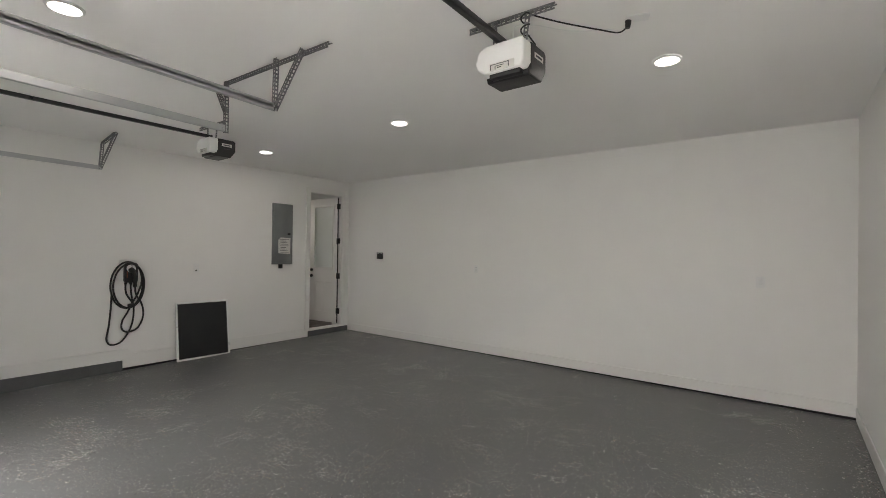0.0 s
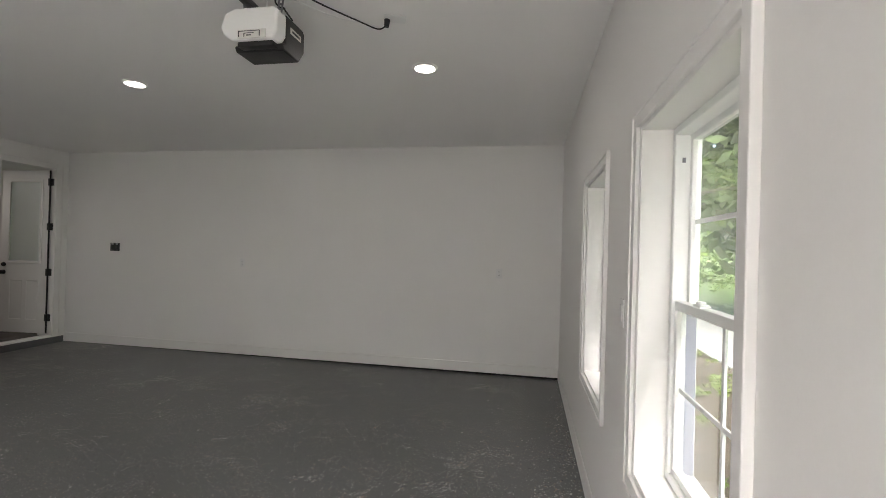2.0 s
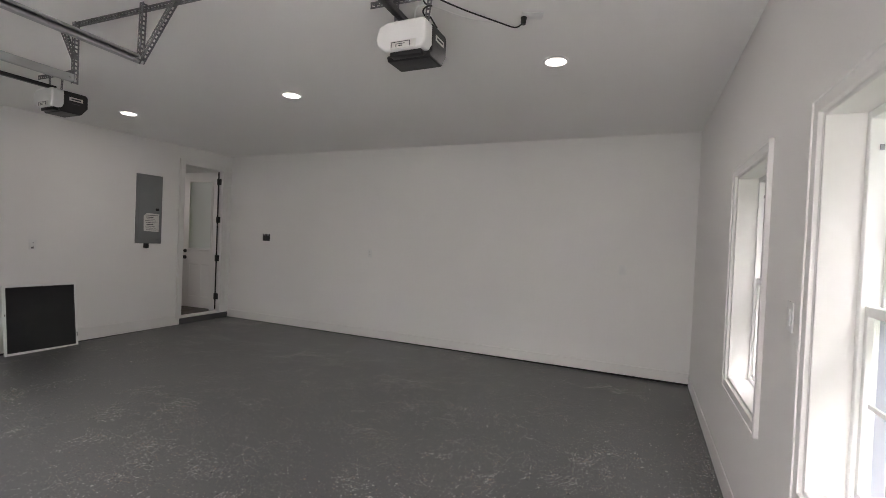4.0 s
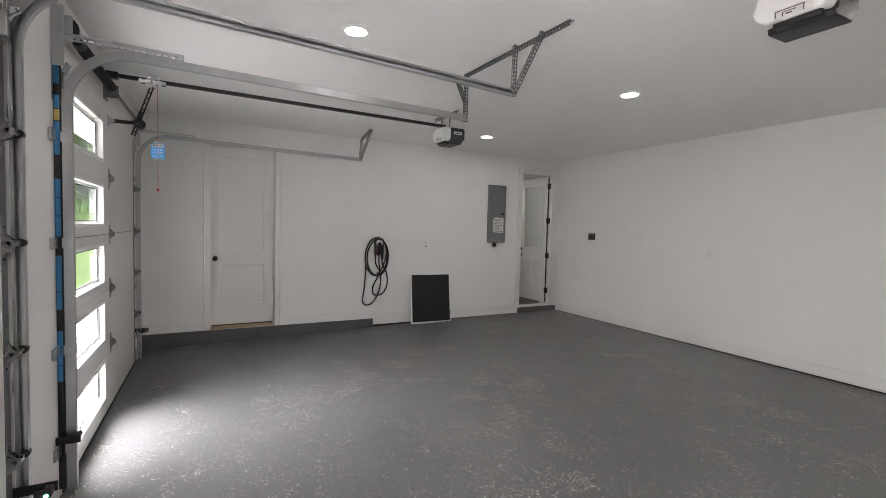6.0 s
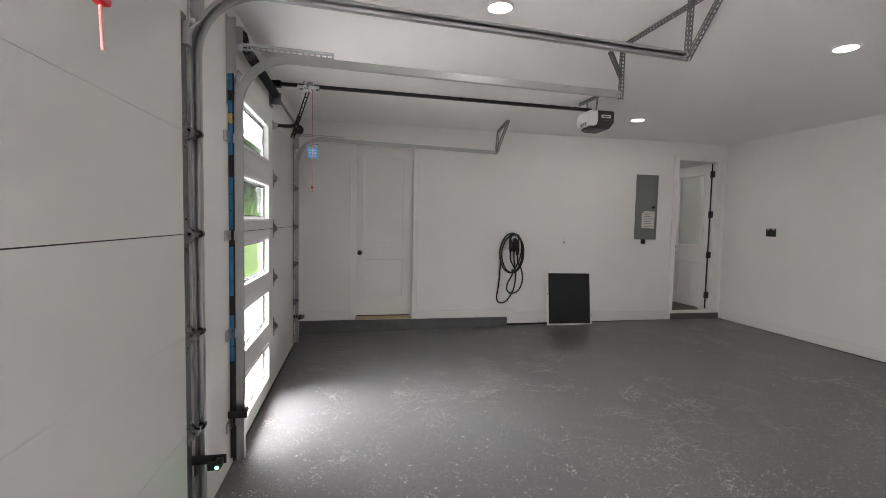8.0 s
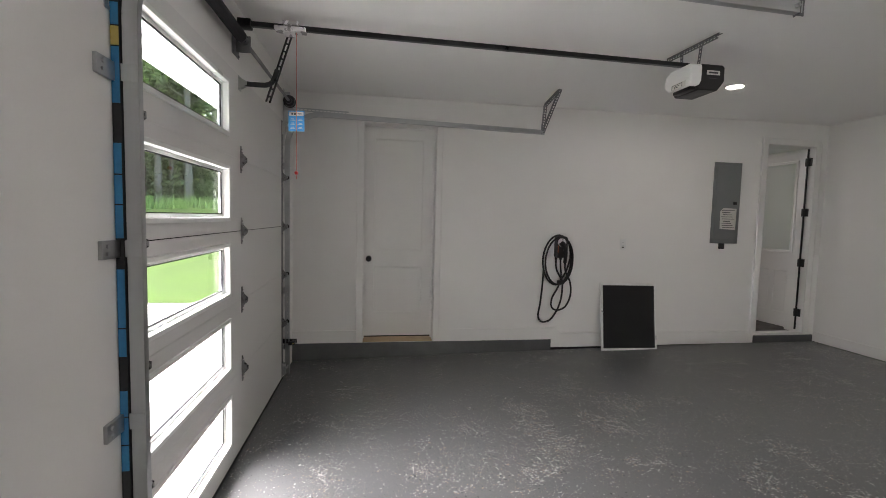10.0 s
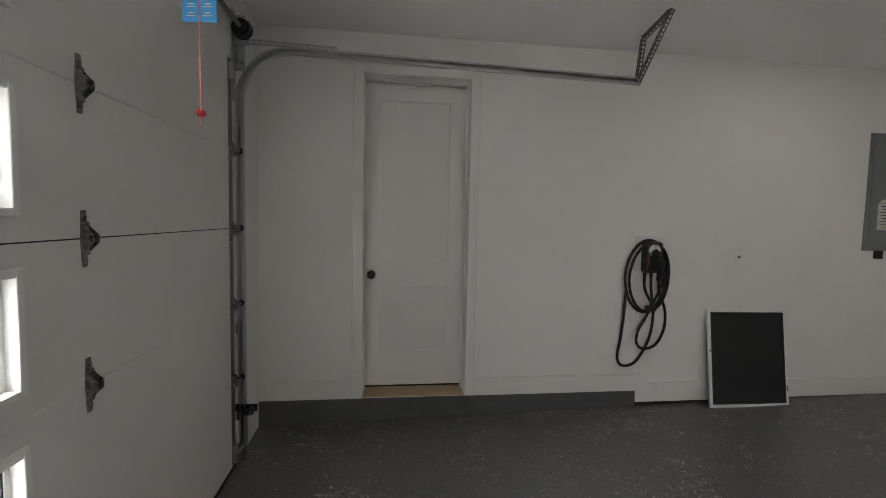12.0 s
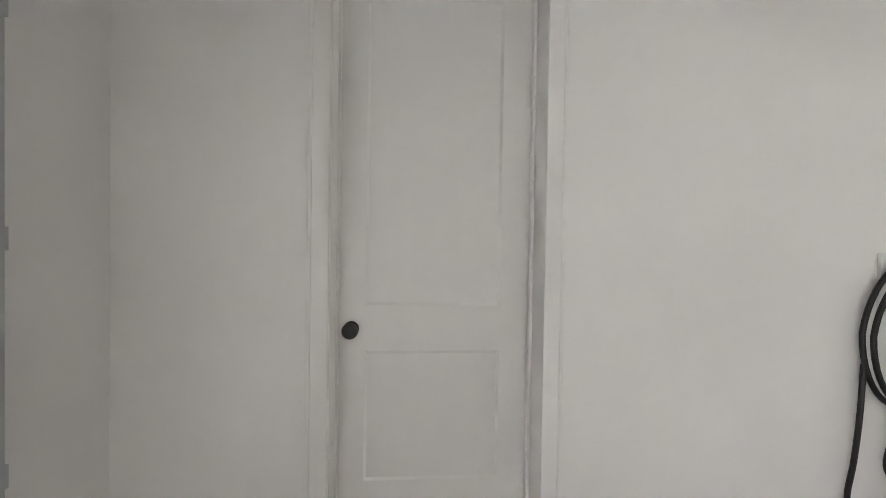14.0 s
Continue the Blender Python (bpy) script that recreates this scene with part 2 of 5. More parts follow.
def obox(bm, m, sx, sy, sz, bevel=0.0):
    """A block of that size, centred on the pose m."""
    made = bmesh.ops.create_cube(bm, size=1, matrix=m @ Matrix.Diagonal((sx, sy, sz, 1)))["verts"]
    if bevel:
        bmesh.ops.bevel(bm, geom=list({e for v in made for e in v.link_edges}), offset=bevel, segments=2, profile=0.5, affect="EDGES", clamp_overlap=True)
    return bm


def along(p0, p1, up=(0, 0, 1)):
    """A pose at p0 whose x runs to p1 and whose z lies near up, and the length."""
    a, b = Vector(p0), Vector(p1)
    x = (b - a).normalized()
    y = Vector(up).cross(x)
    if y.length < 1e-4:
        y = Vector((0, 1, 0)).cross(x)
    y.normalize()
    z = x.cross(y)
    m = Matrix((x, y, z)).transposed().to_4x4()
    m.translation = a
    return m, (b - a).length


def bar(bm, p0, p1, w, h, up=(0, 0, 1), bevel=0.0):
    m, n = along(p0, p1, up)
    return obox(bm, m @ Matrix.Translation((n / 2, 0, 0)), n, w, h, bevel)


def rod(bm, p0, p1, r, seg=12, r2=None):
    m, n = along(p0, p1)
    m = m @ pose(n / 2, 0, 0, 0, 90, 0)
    bmesh.ops.create_cone(bm, cap_ends=True, segments=seg, radius1=r, radius2=r if r2 is None else r2, depth=n, matrix=m)
    return bm


def ball(bm, c, r, squash=(1, 1, 1), seg=16):
    bmesh.ops.create_uvsphere(bm, u_segments=seg, v_segments=seg // 2, radius=r, matrix=Matrix.Translation(c) @ Matrix.Diagonal((*squash, 1)))
    return bm


def slotted(bm, p0, p1, w, t, up, pitch=0.028, slot=0.5):
    """A flat strip of perforated steel: two edges and the webs between its slots."""
    m, n = along(p0, p1, up)
    k = w * (1 - slot) / 2
    for s in (-1, 1):
        obox(bm, m @ Matrix.Translation((n / 2, s * (w - k) / 2, 0)), n, k, t)
    for i in range(int(n / pitch) + 1):
        x = min(n - 0.006, 0.006 + i * pitch)
        obox(bm, m @ Matrix.Translation((x, 0, 0)), 0.010, w * slot + 0.001, t)
    return bm


def angle_iron(bm, p0, p1, w, t, up=(0, 0, 1)):
    """A perforated angle: one flat leg and one upright leg."""
    m, n = along(p0, p1, up)
    y, z = m.col[1].to_3d(), m.col[2].to_3d()
    a, b = Vector(p0), Vector(p1)
    slotted(bm, a + y * w / 2, b + y * w / 2, w, t, z)
    slotted(bm, a - z * (w / 2 + t * 0.6), b - z * (w / 2 + t * 0.6), w, t, y)
    return bm


def smooth_path(pts, steps=8):
    """A Catmull-Rom line through the points."""
    p = [Vector(q) for q in pts]
    p = [p[0] * 2 - p[1], *p, p[-1] * 2 - p[-2]]
    out = []
    for i in range(1, len(p) - 2):
        for s in range(steps):
            t = s / steps
            out.append(0.5 * ((2 * p[i]) + (p[i + 1] - p[i - 1]) * t + (2 * p[i - 1] - 5 * p[i] + 4 * p[i + 1] - p[i + 2]) * t * t + (3 * p[i] - p[i - 1] - 3 * p[i + 1] + p[i + 2]) * t ** 3))
    return out + [p[-2]]


def sweep(bm, pts, section, up=(0, 0, 1), closed=True):
    """Sweep a flat outline (side, up) along the points. The outline is closed unless said otherwise."""
    rings = []
    for i, p in enumerate(pts):
        d = (pts[min(i + 1, len(pts) - 1)] - pts[max(i - 1, 0)]).normalized()
        s = d.cross(Vector(up))
        if s.length < 1e-3:
            s = d.cross(Vector((0.3, 1, 0)))
        s.normalize()
        u = s.cross(d)
        rings.append([bm.verts.new(p + s * a + u * b) for a, b in section])
    k = len(section)
    for r0, r1 in zip(rings, rings[1:]):
        for j in range(k if closed else k - 1):
            bm.faces.new((r0[j], r0[(j + 1) % k], r1[(j + 1) % k], r1[j]))
    if closed:
        bm.faces.new(rings[0][::-1]), bm.faces.new(rings[-1])
    return bm


def tube(bm, pts, r, seg=10, up=(0, 0, 1)):
    return sweep(bm, [Vector(p) for p in pts], [(r * math.cos(2 * math.pi * i / seg), r * math.sin(2 * math.pi * i / seg)) for i in range(seg)], up)


def prism(bm, outline, y0, y1, frame_m=None):
    """Extrude an outline (x, z) from y0 to y1."""
    fm = frame_m or Matrix()
    a = [bm.verts.new(fm @ Vector((x, y0, z))) for x, z in outline]
    b = [bm.verts.new(fm @ Vector((x, y1, z))) for x, z in outline]
    n = len(a)
    bm.faces.new(a), bm.faces.new(b[::-1])
    for i in range(n):
        bm.faces.new((a[(i + 1) % n], a[i], b[i], b[(i + 1) % n]))
    return bm


def B():
    return bmesh.new()


def finish(name, bm, mat, smooth=False):
    bmesh.ops.recalc_face_normals(bm, faces=bm.faces)
    me = bpy.data.meshes.new(name)
    bm.to_mesh(me)
    bm.free()
    me.materials.append(mat)
    if smooth:
        me.shade_smooth()
        me.set_sharp_from_angle(angle=radians(35))
    return me


def structure(name, bm, mat, label, smooth=False):
    return tagged(new(name, finish(name, bm, mat, smooth)), label, name.split("_")[0], kind="structure")


def thing(name, at, label, category, group="", kind=""):
    ob = new(name)
    ob.location, ob.empty_display_size = at, 0.1
    return tagged(ob, label, category, group, kind)


def part(name, bm, mat, parent, label="", smooth=True):
    """One mesh under a thing or under a part; bm is in the world's metres."""
    root = parent.parent or parent
    bm.transform(Matrix.Translation(-Vector(root.location)))
    ob = new(name, finish(name, bm, mat, smooth))
    ob.parent = parent
    return tagged(ob, label)


def wall_with_holes(name, axis, face, back, a0, a1, z0, z1, holes, mat, label):
    """A wall of real thickness between face and back, running a0..a1, with openings (a, b, low, high) through it."""
    bm = B()
    xs = sorted({a0, a1, *[v for h in holes for v in h[:2]]})
    zs = sorted({z0, z1, *[v for h in holes for v in h[2:]]})
    solid = {}
    for i in range(len(xs) - 1):
        for j in range(len(zs) - 1):
            cx, cz = (xs[i] + xs[i + 1]) / 2, (zs[j] + zs[j + 1]) / 2
            solid[i, j] = not any(h[0] < cx < h[1] and h[2] < cz < h[3] for h in holes)

    def v(i, j, d):
        return (d, xs[i], zs[j]) if axis == "x" else (xs[i], d, zs[j])

    verts = {}

    def vert(i, j, d):
        if (i, j, d) not in verts:
            verts[i, j, d] = bm.verts.new(v(i, j, d))
        return verts[i, j, d]

    for (i, j), s in solid.items():
        if not s:
            continue
        for d in (face, back):
            bm.faces.new([vert(i, j, d), vert(i + 1, j, d), vert(i + 1, j + 1, d), vert(i, j + 1, d)])
        for (ni, nj), (p, q) in {(i - 1, j): ((i, j), (i, j + 1)), (i + 1, j): ((i + 1, j), (i + 1, j + 1)), (i, j - 1): ((i, j), (i + 1, j)), (i, j + 1): ((i, j + 1), (i + 1, j + 1))}.items():
            if not solid.get((ni, nj), False):
                bm.faces.new([vert(*p, face), vert(*q, face), vert(*q, back), vert(*p, back)])
    return structure(name, bm, mat, label)


# ---- the large structure ----
bm = B()
ys = [WALL_S - 0.14 + (YB + 0.05 - WALL_S + 0.14) * i / 40 for i in range(41)]
rows = [[bm.verts.new((x, y, floor_z(y))) for x in (XL - 0.02, XL / 2, XR + 0.02)] for y in ys]
for r0, r1 in zip(rows, rows[1:]):
    for j in range(2):
        bm.faces.new((r0[j], r0[j + 1], r1[j + 1], r1[j]))
low = [[bm.verts.new((x, y, -0.15)) for x in (XL - 0.02, XR + 0.02)] for y in (ys[0], ys[-1])]
bm.faces.new((low[0][0], low[1][0], low[1][1], low[0][1]))
structure("floor", bm, M_FLOOR, "grey painted concrete garage floor strewn with pale flakes", smooth=False)
bm = box(B(), XL - 0.1, XR + 0.1, WALL_S - 0.1, YB + 0.1, ZC, ZC + 0.15)
structure("ceiling", bm, M_CEIL, "flat white painted garage ceiling")
D1 = (-0.005, 0.772, 0.19, 2.556)      # closed door
D2 = (4.868, 5.545, 0.19, 2.565)       # open door
W1, W2 = (1.290, 2.100, 0.765, 2.035), (2.760, 3.538, 0.765, 2.035)
wall_with_holes("wall_north", "y", YB, YB + 0.15, XL - 0.25, XR + 0.2, -0.15, ZC, [], M_WALL, "plain white painted drywall at the back")
wall_with_holes("wall_west", "x", XL, XL - 0.24, WALL_S - 0.2, YB, -0.15, ZC, [D1, D2], M_WALL, "white painted wall with two doorways")
wall_with_holes("wall_east", "x", XR, XR + 0.19, WALL_S - 0.2, YB, -0.15, ZC, [W1, W2], M_WALL, "white painted wall with two windows")
FAR, NEAR = (-5.815, -3.17), (-2.45, 0.17)
DOOR_TOP = 2.44
wall_with_holes("wall_south", "y", WALL_S, WALL_S - 0.17, XL, XR, -0.15, ZC, [(*FAR, -0.2, DOOR_TOP - 0.03), (*NEAR, -0.2, DOOR_TOP - 0.03)], M_WALL, "white wall pierced by two garage door openings")


def strew_flakes(count):
    """Paint chips lying on the floor in drifts, thin in some places and crowded in others."""
    rng = random.Random(21)
    verts, faces = [], []
    while len(faces) < count:
        x, y = rng.uniform(XL + 0.03, XR - 0.02), rng.uniform(WALL_S + 0.02, YB - 0.02)
        drift = noise.noise((x * 0.8, y * 0.8, 3.0)) * 0.55 + noise.noise((x * 3.4, y * 3.4, 7.0)) * 0.8 + noise.noise((x * 11, y * 11, 1.0)) * 0.45
        edge = max(0.0, 1 - (x - XL) / 0.18) + max(0.0, 1 - (XR - x) / 0.2)
        if rng.random() > 0.035 + max(0.0, drift) ** 1.7 * 2.2 + 0.5 * edge:
            continue
        size, turn = rng.uniform(0.0022, 0.0066) * (1.5 if rng.random() < 0.08 else 1.0), rng.uniform(0, math.pi)
        base, k = floor_z(y) + 0.0012, len(verts)
        for c in range(4):
            a = turn + c * math.pi / 2 + rng.uniform(-0.4, 0.4)
            d = size * rng.uniform(0.7, 1.3)
            verts.append((x + d * math.cos(a), y + d * math.sin(a), base + rng.uniform(0, 0.0022)))
        faces.append((k, k + 1, k + 2, k + 3))
    me = bpy.data.meshes.new("paint_flakes")
    me.from_pydata(verts, [], faces)
    me.materials.append(M_FLAKE)
    return tagged(new("paint_flakes", me), "white, tan and black paint flakes strewn on the floor", "flakes", kind="stuff")


strew_flakes(42000)


# ---- curb, skirting, casings ----
CURB_TOP, STEP_Y = 0.187, 2.165
bm = box(B(), XL, XL + 0.012, WALL_S, STEP_Y, -0.1, CURB_TOP, 0.003)
structure("curb", bm, M_CURB, "grey painted concrete footing along the wall foot")
bm = box(B(), XL - 0.2, XL + 0.014, D2[0] - 0.02, YB - 0.016, -0.1, CURB_TOP, 0.004)
structure("step_1", bm, M_CURB, "grey painted concrete step below the open doorway")


def skirting(name, boxes, label):
    bm = B()
    for b in boxes:
        box(bm, *b, 0.004)
    return structure(name, bm, M_TRIM, label)


skirting("baseboard_west_high", [(XL, XL + 0.016, WALL_S, D1[0] - 0.07, CURB_TOP + 0.002, 0.325)], "white painted skirting board above the footing")
# the skirting steps down at the end of the footing
bm = B()
prism(bm, [(D1[1] + 0.073, CURB_TOP + 0.002), (STEP_Y, CURB_TOP + 0.002), (STEP_Y, 0.095), (2.66, 0.095), (4.776, 0.099), (4.776, 0.243), (2.29, 0.262), (2.21, 0.325), (D1[1] + 0.073, 0.325)], 0, 0.016, Matrix(((0, 1, 0, XL), (1, 0, 0, 0), (0, 0, 1, 0), (0, 0, 0, 1))))
structure("baseboard_west_low", bm, M_TRIM, "white skirting board stepping down to the floor")
bm = prism(B(), [(XL + 0.016, 0.106), (XR, 0.124), (XR, 0.236), (XL + 0.016, 0.232)], YB - 0.016, YB)
structure("baseboard_north", bm, M_TRIM, "long white painted skirting board")
# black strips paint the shade in the gap below the skirting
bm = box(B(), XL + 0.016, XR, YB - 0.006, YB - 0.001, 0.08, 0.13)
box(bm, XL, XL + 0.006, STEP_Y + 0.002, 4.774, 0.03, 0.098)
structure("floor_gap", bm, M_SEAL_SHADE, "dark strip for the shade in the gap between skirting and slab")
skirting("baseboard_east", [(XR - 0.009, XR, 0.3, YB - 0.016, 0.06, 0.215)], "white painted skirting board below the windows")


def casing(name, y0, y1, z0, z1, w, face, out, label, bottom=False):
    """A mitred-looking door or window trim on a wall that faces along x, with a raised outer bead."""
    bm = B()
    lo, hi = sorted((face, face + out * 0.016))
    lo2, hi2 = sorted((face, face + out * 0.022))
    zb = z0 - w if bottom else z0
    box(bm, lo, hi, y0 - w, y0, zb, z1 + w, 0.003), box(bm, lo, hi, y1, y1 + w, zb, z1 + w, 0.003)
    box(bm, lo, hi, y0, y1, z1, z1 + w, 0.003)
    if bottom:
        box(bm, lo, hi, y0, y1, z0 - w, z0, 0.003)
        box(bm, lo2, hi2, y0 - w - 0.004, y1 + w + 0.004, z0 - w - 0.004, z0 - w + 0.008, 0.003)
    box(bm, lo2, hi2, y0 - w - 0.004, y0 - w + 0.010, zb, z1 + w, 0.003), box(bm, lo2, hi2, y1 + w - 0.010, y1 + w + 0.004, zb, z1 + w, 0.003)
    box(bm, lo2, hi2, y0 - w - 0.004, y1 + w + 0.004, z1 + w - 0.010, z1 + w + 0.004, 0.003)
    return structure(name, bm, M_TRIM, label)


casing("trim_door_1", D1[0], D1[1], CURB_TOP + 0.002, D1[3], 0.07, XL, 1, "white painted casing round the closed door")
casing("trim_door_2", D2[0], D2[1], 0.2, D2[3], 0.082, XL, 1, "white painted casing round the open doorway")

# ---- closed white two-panel door ----
DX = -6.54
door = tagged(thing("door_1", (DX, 0.38, 0.2), "closed white two-panel interior door with a round black knob", "door", kind="structure"))


def panelled(x_face, out, y0, y1, z0, z1, panels, depth=0.035, recess=0.005, place=Matrix()):
    """A door leaf whose panels are sunk behind a sloped moulding. out: the side of the face along x."""
    bm = B()
    ysl = sorted({y0, y1, *[v for p in panels for v in p[:2]]})
    zsl = sorted({z0, z1, *[v for p in panels for v in p[2:]]})
    q = {}

    def vt(x, y, z):
        key = (round(x, 5), round(y, 5), round(z, 5))
        if key not in q:
            q[key] = bm.verts.new(place @ Vector((x, y, z)))
        return q[key]

    for i in range(len(ysl) - 1):
        for j in range(len(zsl) - 1):
            a, b, c, d = ysl[i], ysl[i + 1], zsl[j], zsl[j + 1]
            hit = [p for p in panels if p[0] < (a + b) / 2 < p[1] and p[2] < (c + d) / 2 < p[3]]
            if not hit:
                bm.faces.new((vt(x_face, a, c), vt(x_face, b, c), vt(x_face, b, d), vt(x_face, a, d)))
    for p in panels:
        a, b, c, d = p
        s = 0.012
        x2 = x_face - out * recess
        o = [(x_face, a, c), (x_face, b, c), (x_face, b, d), (x_face, a, d)]
        n_ = [(x2, a + s, c + s), (x2, b - s, c + s), (x2, b - s, d - s), (x2, a + s, d - s)]
        for k in range(4):
            bm.faces.new((vt(*o[k]), vt(*o[(k + 1) % 4]), vt(*n_[(k + 1) % 4]), vt(*n_[k])))
        bm.faces.new([vt(*v) for v in n_])
    xb = x_face - out * depth
    fo = [(x_face, y0, z0), (x_face, y1, z0), (x_face, y1, z1), (x_face, y0, z1)]
    bo = [(xb, *v[1:]) for v in fo]
    bm.faces.new([vt(*v) for v in bo])
    for k in range(4):
        edge = [fo[k], fo[(k + 1) % 4], bo[(k + 1) % 4], bo[k]]
        bm.faces.new([bm.verts.new(place @ Vector(v)) for v in edge])
    return bm


part("leaf", panelled(DX, 1, D1[0] + 0.007, D1[1] - 0.004, 0.210, 2.552, [(0.105, 0.653, 0.478, 1.005), (0.105, 0.653, 1.19, 2.43)]), M_DOOR, door, smooth=False)
bm = B()
box(bm, XL - 0.22, XL - 0.001, D1[0] - 0.0, D1[0] + 0.004, 0.19, D1[3])
box(bm, XL - 0.16, XL - 0.13, D1[0] + 0.003, D1[0] + 0.014, 0.19, D1[3], 0.002)
box(bm, XL - 0.16, XL - 0.13, D1[1] - 0.014, D1[1] - 0.001, 0.19, D1[3], 0.002)
box(bm, XL - 0.16, XL - 0.13, D1[0] + 0.014, D1[1] - 0.014, D1[3] - 0.012, D1[3] - 0.001, 0.002)
part("door_stop", bm, M_TRIM, door, smooth=False)
# black box painting the shade of the gap below the leaf
part("bottom_gap_shade", box(B(), DX - 0.033, DX - 0.003, D1[0] + 0.01, D1[1] - 0.008, 0.1945, 0.2105), M_SEAL_SHADE, door, "black strip for the shaded gap under the leaf", smooth=False)
bm = rod(B(), (DX, 0.052, 1.095), (DX + 0.008, 0.052, 1.095), 0.031, 24)
rod(bm, (DX + 0.004, 0.052, 1.095), (DX + 0.04, 0.052, 1.095), 0.011, 16)
ball(bm, (DX + 0.052, 0.052, 1.095), 0.0325, (0.75, 1, 1), 24)
part("door_handle", bm, M_BLACK, door, "round matt black knob")
bm = box(B(), XL - 0.235, XL - 0.001, D1[0] + 0.005, D1[1] - 0.003, 0.178, 0.196, 0.002)
structure("threshold_1", bm, M_PLY, "raw plywood threshold under the closed door")

# ---- open service door and the hall behind it ----
bm = box(B(), XL - 0.09, XL + 0.004, D2[0] + 0.002, D2[1] - 0.002, 0.186, 0.222, 0.006)
structure("threshold_2", bm, M_TRIM, "pale worn threshold of the open doorway")
PIV = Vector((-6.425, 5.533, 0))
SW = Matrix.Translation(PIV) @ Matrix.Rotation(radians(-85), 4, "Z")
LEAF_W = 0.75
door2 = thing("door_2", (PIV.x, PIV.y, 0.235), "white half-glazed service door standing open on black hinges", "door", kind="structure")
g0, g1 = (-LEAF_W + 0.12, -0.12), (1.24, 2.40)
bm = B()
for y0, y1, z0, z1 in ((-LEAF_W, -LEAF_W + 0.12, 0.235, 2.545), (-0.12, 0, 0.235, 2.545), (-LEAF_W + 0.12, -0.12, 2.40, 2.545)):
    obox(bm, SW @ Matrix.Translation((-0.022, (y0 + y1) / 2, (z0 + z1) / 2)), 0.044, y1 - y0, z1 - z0)
part("leaf", bm, M_DOOR, door2, smooth=False)
part("lower_panel", panelled(0.0, 1, -LEAF_W + 0.1195, -0.1195, 0.235, 1.24, [(-LEAF_W + 0.15, -0.40, 0.42, 0.98), (-0.335, -0.15, 0.42, 0.98)], 0.044, 0.006, SW), M_DOOR, door2, smooth=False)
bm = B()
for s in (0.004,):
    for y0, y1, z0, z1 in ((g0[0] - 0.02, g0[0] + 0.018, g1[0] - 0.02, g1[1] + 0.02), (g0[1] - 0.018, g0[1] + 0.02, g1[0] - 0.02, g1[1] + 0.02), (g0[0], g0[1], g1[1] - 0.018, g1[1] + 0.02), (g0[0], g0[1], g1[0] - 0.02, g1[0] + 0.018)):
        obox(bm, SW @ Matrix.Translation((s, (y0 + y1) / 2, (z0 + z1) / 2)), 0.014, y1 - y0, z1 - z0, 0.004)
part("glazing_bead", bm, M_DOOR, door2, smooth=False)
pane = part("pane", obox(B(), SW @ Matrix.Translation((-0.022, (g0[0] + g0[1]) / 2, (g1[0] + g1[1]) / 2)), 0.006, g0[1] - g0[0], g1[1] - g1[0]), M_FROST, door2, "pale green-grey obscured glass", smooth=False)
pane.visible_shadow = False
# the dark hinge gap is put in as a black strip of shade
part("hinge_gap_shade", box(B(), PIV.x - 0.002, PIV.x + 0.016, D2[1] - 0.024, D2[1] - 0.010, 0.24, 2.55, 0.002), M_SEAL_SHADE, door2, "black strip for the shaded gap at the hinge side")
for hz in (0.46, 1.105, 1.75, 2.385):
    bm = obox(B(), SW @ Matrix.Translation((0.010, -0.004, hz)), 0.012, 0.03, 0.10, 0.003)
    box(bm, PIV.x + 0.0, PIV.x + 0.055, D2[1] - 0.006, D2[1] - 0.001, hz - 0.05, hz + 0.05)
    rod(bm, (PIV.x + 0.012, D2[1] - 0.012, hz - 0.05), (PIV.x + 0.012, D2[1] - 0.012, hz + 0.05), 0.008)
    part("hinge", bm, M_BLACK, door2, "black butt hinge")
for hz, r in ((1.09, 0.028), (1.2, 0.026)):
    bm = rod(B(), SW @ Vector((0, -LEAF_W + 0.06, hz)), SW @ Vector((0.012, -LEAF_W + 0.06, hz)), 0.03, 20)
    ball(bm, SW @ Vector((0.04, -LEAF_W + 0.06, hz)), r) if hz < 1.15 else rod(bm, SW @ Vector((0.0, -LEAF_W + 0.06, hz)), SW @ Vector((0.028, -LEAF_W + 0.06, hz)), 0.022, 20)
    part("door_handle" if hz < 1.15 else "deadbolt", bm, M_BLACK, door2, "black door furniture")
HX0, HY0, HY1 = -9.2, 3.6, YB + 0.35
structure("floor_hall", box(box(B(), HX0, XL - 0.241, HY0, HY1, 0.1, 0.2), XL - 0.241, XL - 0.0905, D2[0] + 0.002, D2[1] - 0.002, 0.186, 0.2), M_WOODFLOOR, "dark wooden floor of the hall")
structure("ceiling_hall", box(B(), HX0, XL - 0.24, HY0, HY1, 2.66, 2.76), M_CEIL, "white hall ceiling")
bm = box(B(), HX0 - 0.1, HX0, HY0, HY1, 0.1, 2.7)
box(bm, HX0, XL - 0.24, HY0 - 0.1, HY0, 0.1, 2.7), box(bm, HX0, XL - 0.24, HY1, HY1 + 0.1, 0.1, 2.7)
structure("wall_hall", bm, M_WALL, "white painted walls of the hall")
# unseen box, added so that no daylight leaks round the closed door
bm = box(B(), XL - 0.9, XL - 0.8, WALL_S - 0.2, HY0 - 0.1, -0.1, 2.8)
box(bm, XL - 0.8, XL - 0.241, WALL_S - 0.2, WALL_S - 0.1, -0.1, 2.8), box(bm, XL - 0.8, XL - 0.241, HY0 - 0.22, HY0 - 0.101, -0.1, 2.8)
